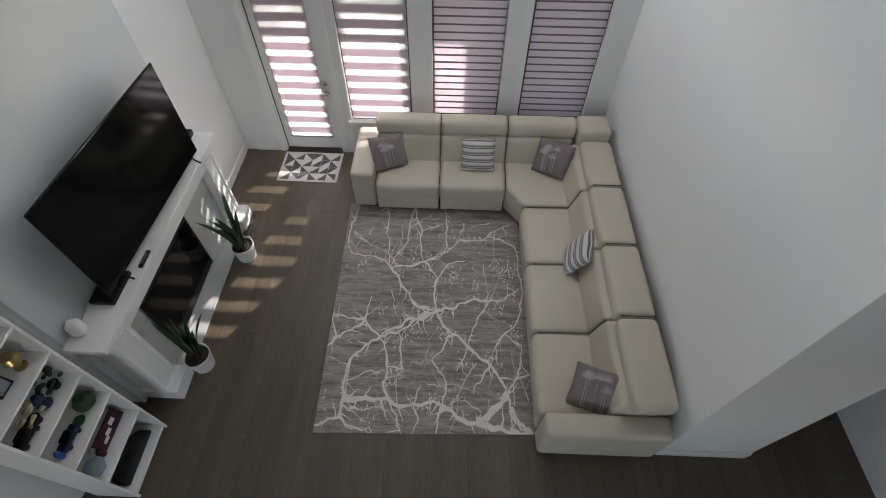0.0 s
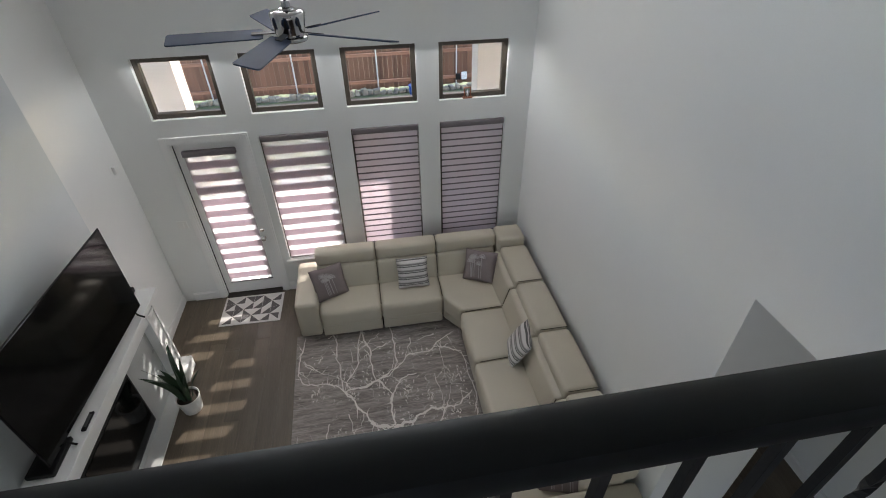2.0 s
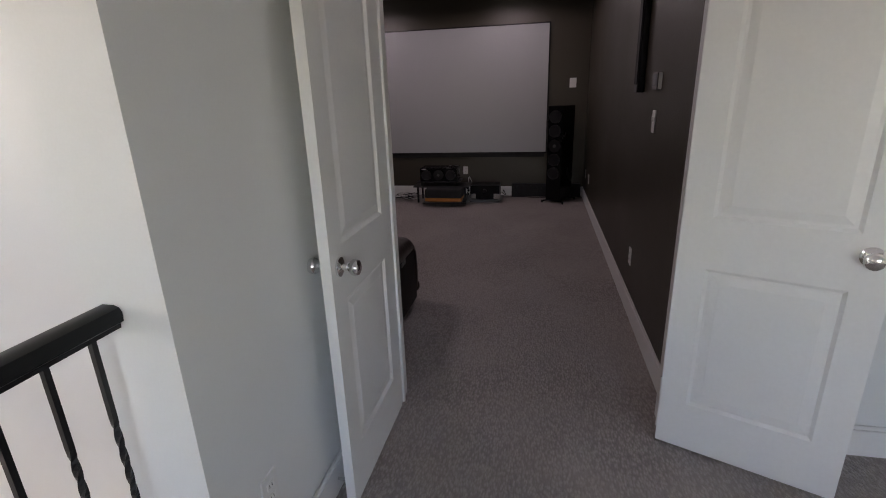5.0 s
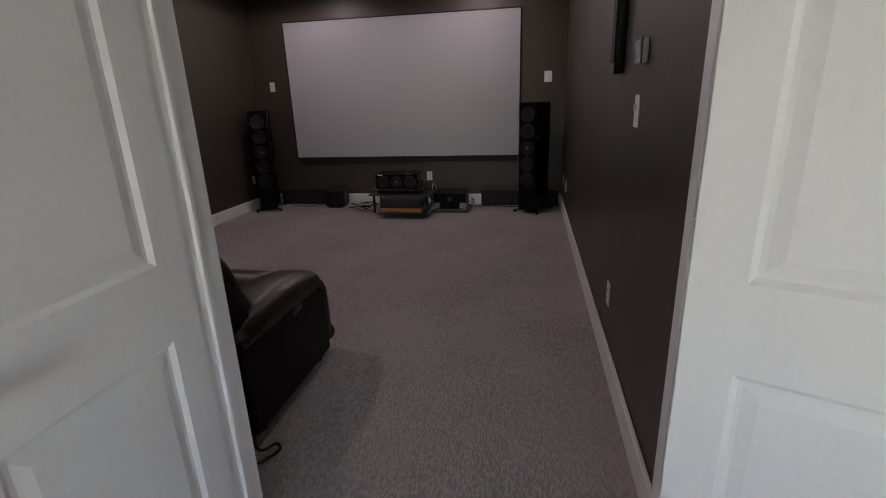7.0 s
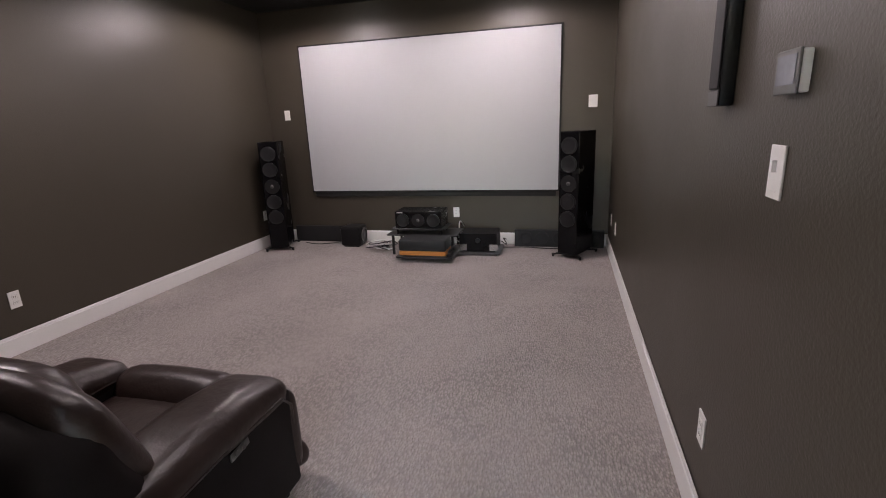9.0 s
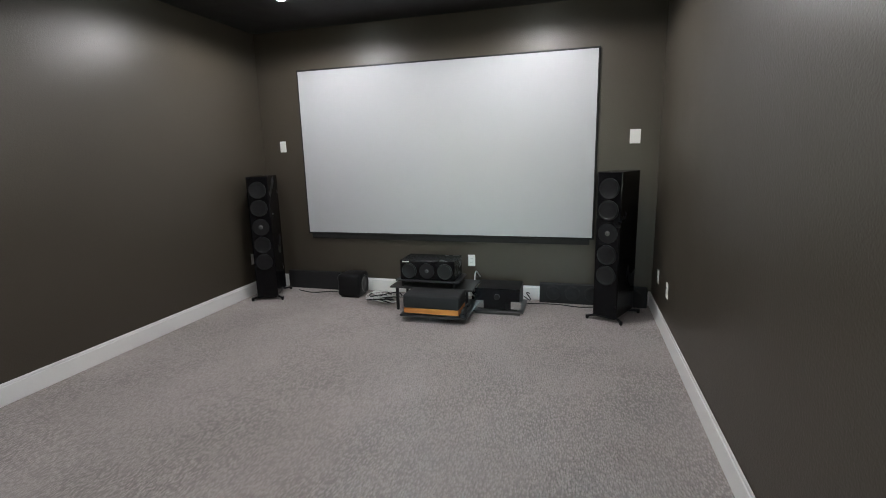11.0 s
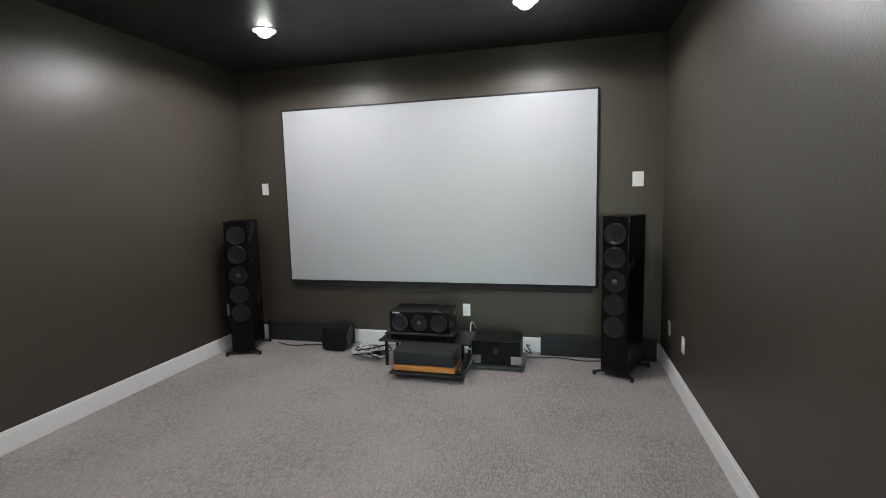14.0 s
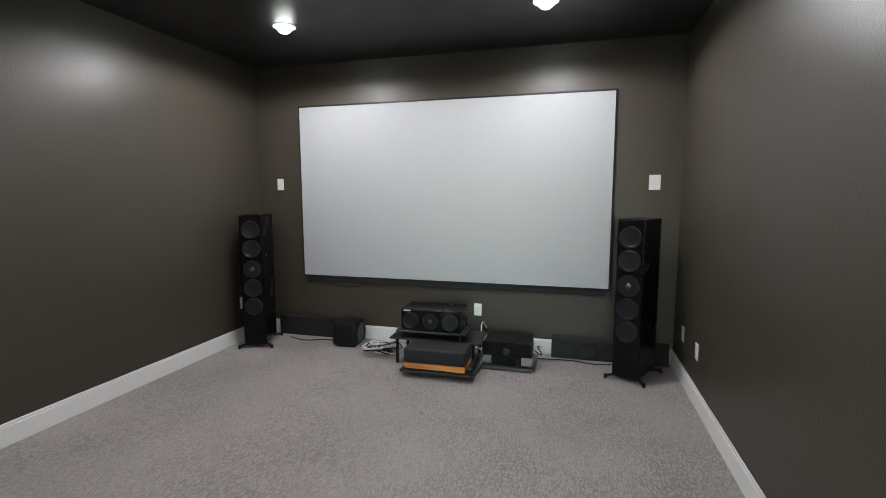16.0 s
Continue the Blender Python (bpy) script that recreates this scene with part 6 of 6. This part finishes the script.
ornament("model_car", 0.98, 2, "dark blue model car on the shelf", "model car", car_build(DKBLUE))
ornament("small_bottle", 0.86, 2, "small blue bottle with a pale cap on the shelf", "bottle", turned((0.02, 0), (0.022, 0.07), (0.01, 0.085), (0.01, 0.10), mt=BLUE))
ornament("leaf_dish", 1.11, 2, "small green leaf shaped dish", "dish", turned((0.01, 0), (0.04, 0.008), (0.045, 0.018), mt=GREEN))
ornament("succulent", 1.24, 3, "small dark green potted plant on the shelf", "plant", bush_build(LEAF))
ornament("dark_ornament", 1.11, 3, "dark blue turned ornament on the shelf", "ornament", turned((0.04, 0), (0.05, 0.02), (0.03, 0.06), (0.045, 0.10), (0.02, 0.14), mt=DKBLUE))
ornament("coral_ornament", 1.0, 3, "cream coral ornament on the shelf", "ornament", bush_build(CREAM))
ornament("model_car", 0.885, 3, "black model car on the shelf", "model car", car_build(BLACK))
ornament("globe_clock", 1.24, 4, "small brass globe on the shelf", "globe", clock_build)
ornament("photo_frame", 1.08, 4, "small black picture frame on the shelf", "picture frame", frame_build)

# ornament on the upper window ledge
orn = thing("wooden_stand", (1.78, YF + 0.01, HZ[0]), "small red brown wooden stand on the window ledge", "ornament")
part("base", box(1.72, 1.84, YF - 0.0, YF + 0.045, HZ[0], HZ[0] + 0.018, 0.003, 1), REDWOOD, orn)
bm = bmesh.new()
add_box(bm, 1.735, 1.75, YF + 0.015, YF + 0.03, HZ[0] + 0.018, HZ[0] + 0.12, 0.003, 1)
add_box(bm, 1.81, 1.825, YF + 0.015, YF + 0.03, HZ[0] + 0.018, HZ[0] + 0.12, 0.003, 1)
add_box(bm, 1.735, 1.825, YF + 0.015, YF + 0.03, HZ[0] + 0.12, HZ[0] + 0.135, 0.003, 1)
part("arch", bm, REDWOOD, orn)
part("figure", lathe([(0.014, 0.018), (0.018, 0.05), (0.010, 0.08), (0.004, 0.10)], 14, Matrix.Translation((1.78, YF + 0.022, HZ[0]))), NICKEL, orn, "grey metal figure", smooth=True)

# yard clutter
bk_ = thing("bucket", (2.0, FY - 0.65, G), "blue plastic bucket by the fence", "bucket")
part("body", lathe([(0.11, 0), (0.14, 0.28), (0.15, 0.285), (0.15, 0.30), (0.13, 0.30)], 20, Matrix.Translation((2.0, FY - 0.65, G))), BLUE, bk_, smooth=True)
ub = thing("utility_box", (3.55, FY - 0.1, G + 0.2), "white utility box on the fence", "utility box")
part("case", box(3.55, 3.72, FY - 0.16, FY - 0.11, G + 0.2, G + 0.42, 0.01, 2), PLASTICW, ub)
part("meter", box(3.37, 3.52, FY - 0.16, FY - 0.11, G + 0.2, G + 0.38, 0.01, 2), BLACK, ub, "black meter")

# ---- floor boards ----
bm = box(-0.0937, 0.0937, -0.9, 0.9, -0.012, 0.0, 0.0006, 1)
board = bpy.data.meshes.new("plank")
bm.to_mesh(board)
bm.free()
board.materials.append(PLANK)
rnd = random.Random(11)
for i in range(38):
    bx = -2.46 + 0.188 * i
    off = rnd.uniform(0, 1.8)
    for j in range(5):
        by = YF - 0.02 - off - 1.802 * (j - 0.5) + 0.9 - 0.9
        lo, hi = max(by - 0.9, -2.2), min(by + 0.9, YF + 0.02)
        if hi - lo < 0.12:
            continue
        o = link("plank", board, hall, "", pose(bx, (lo + hi) / 2, F))
        o.scale.y = (hi - lo) / 1.8
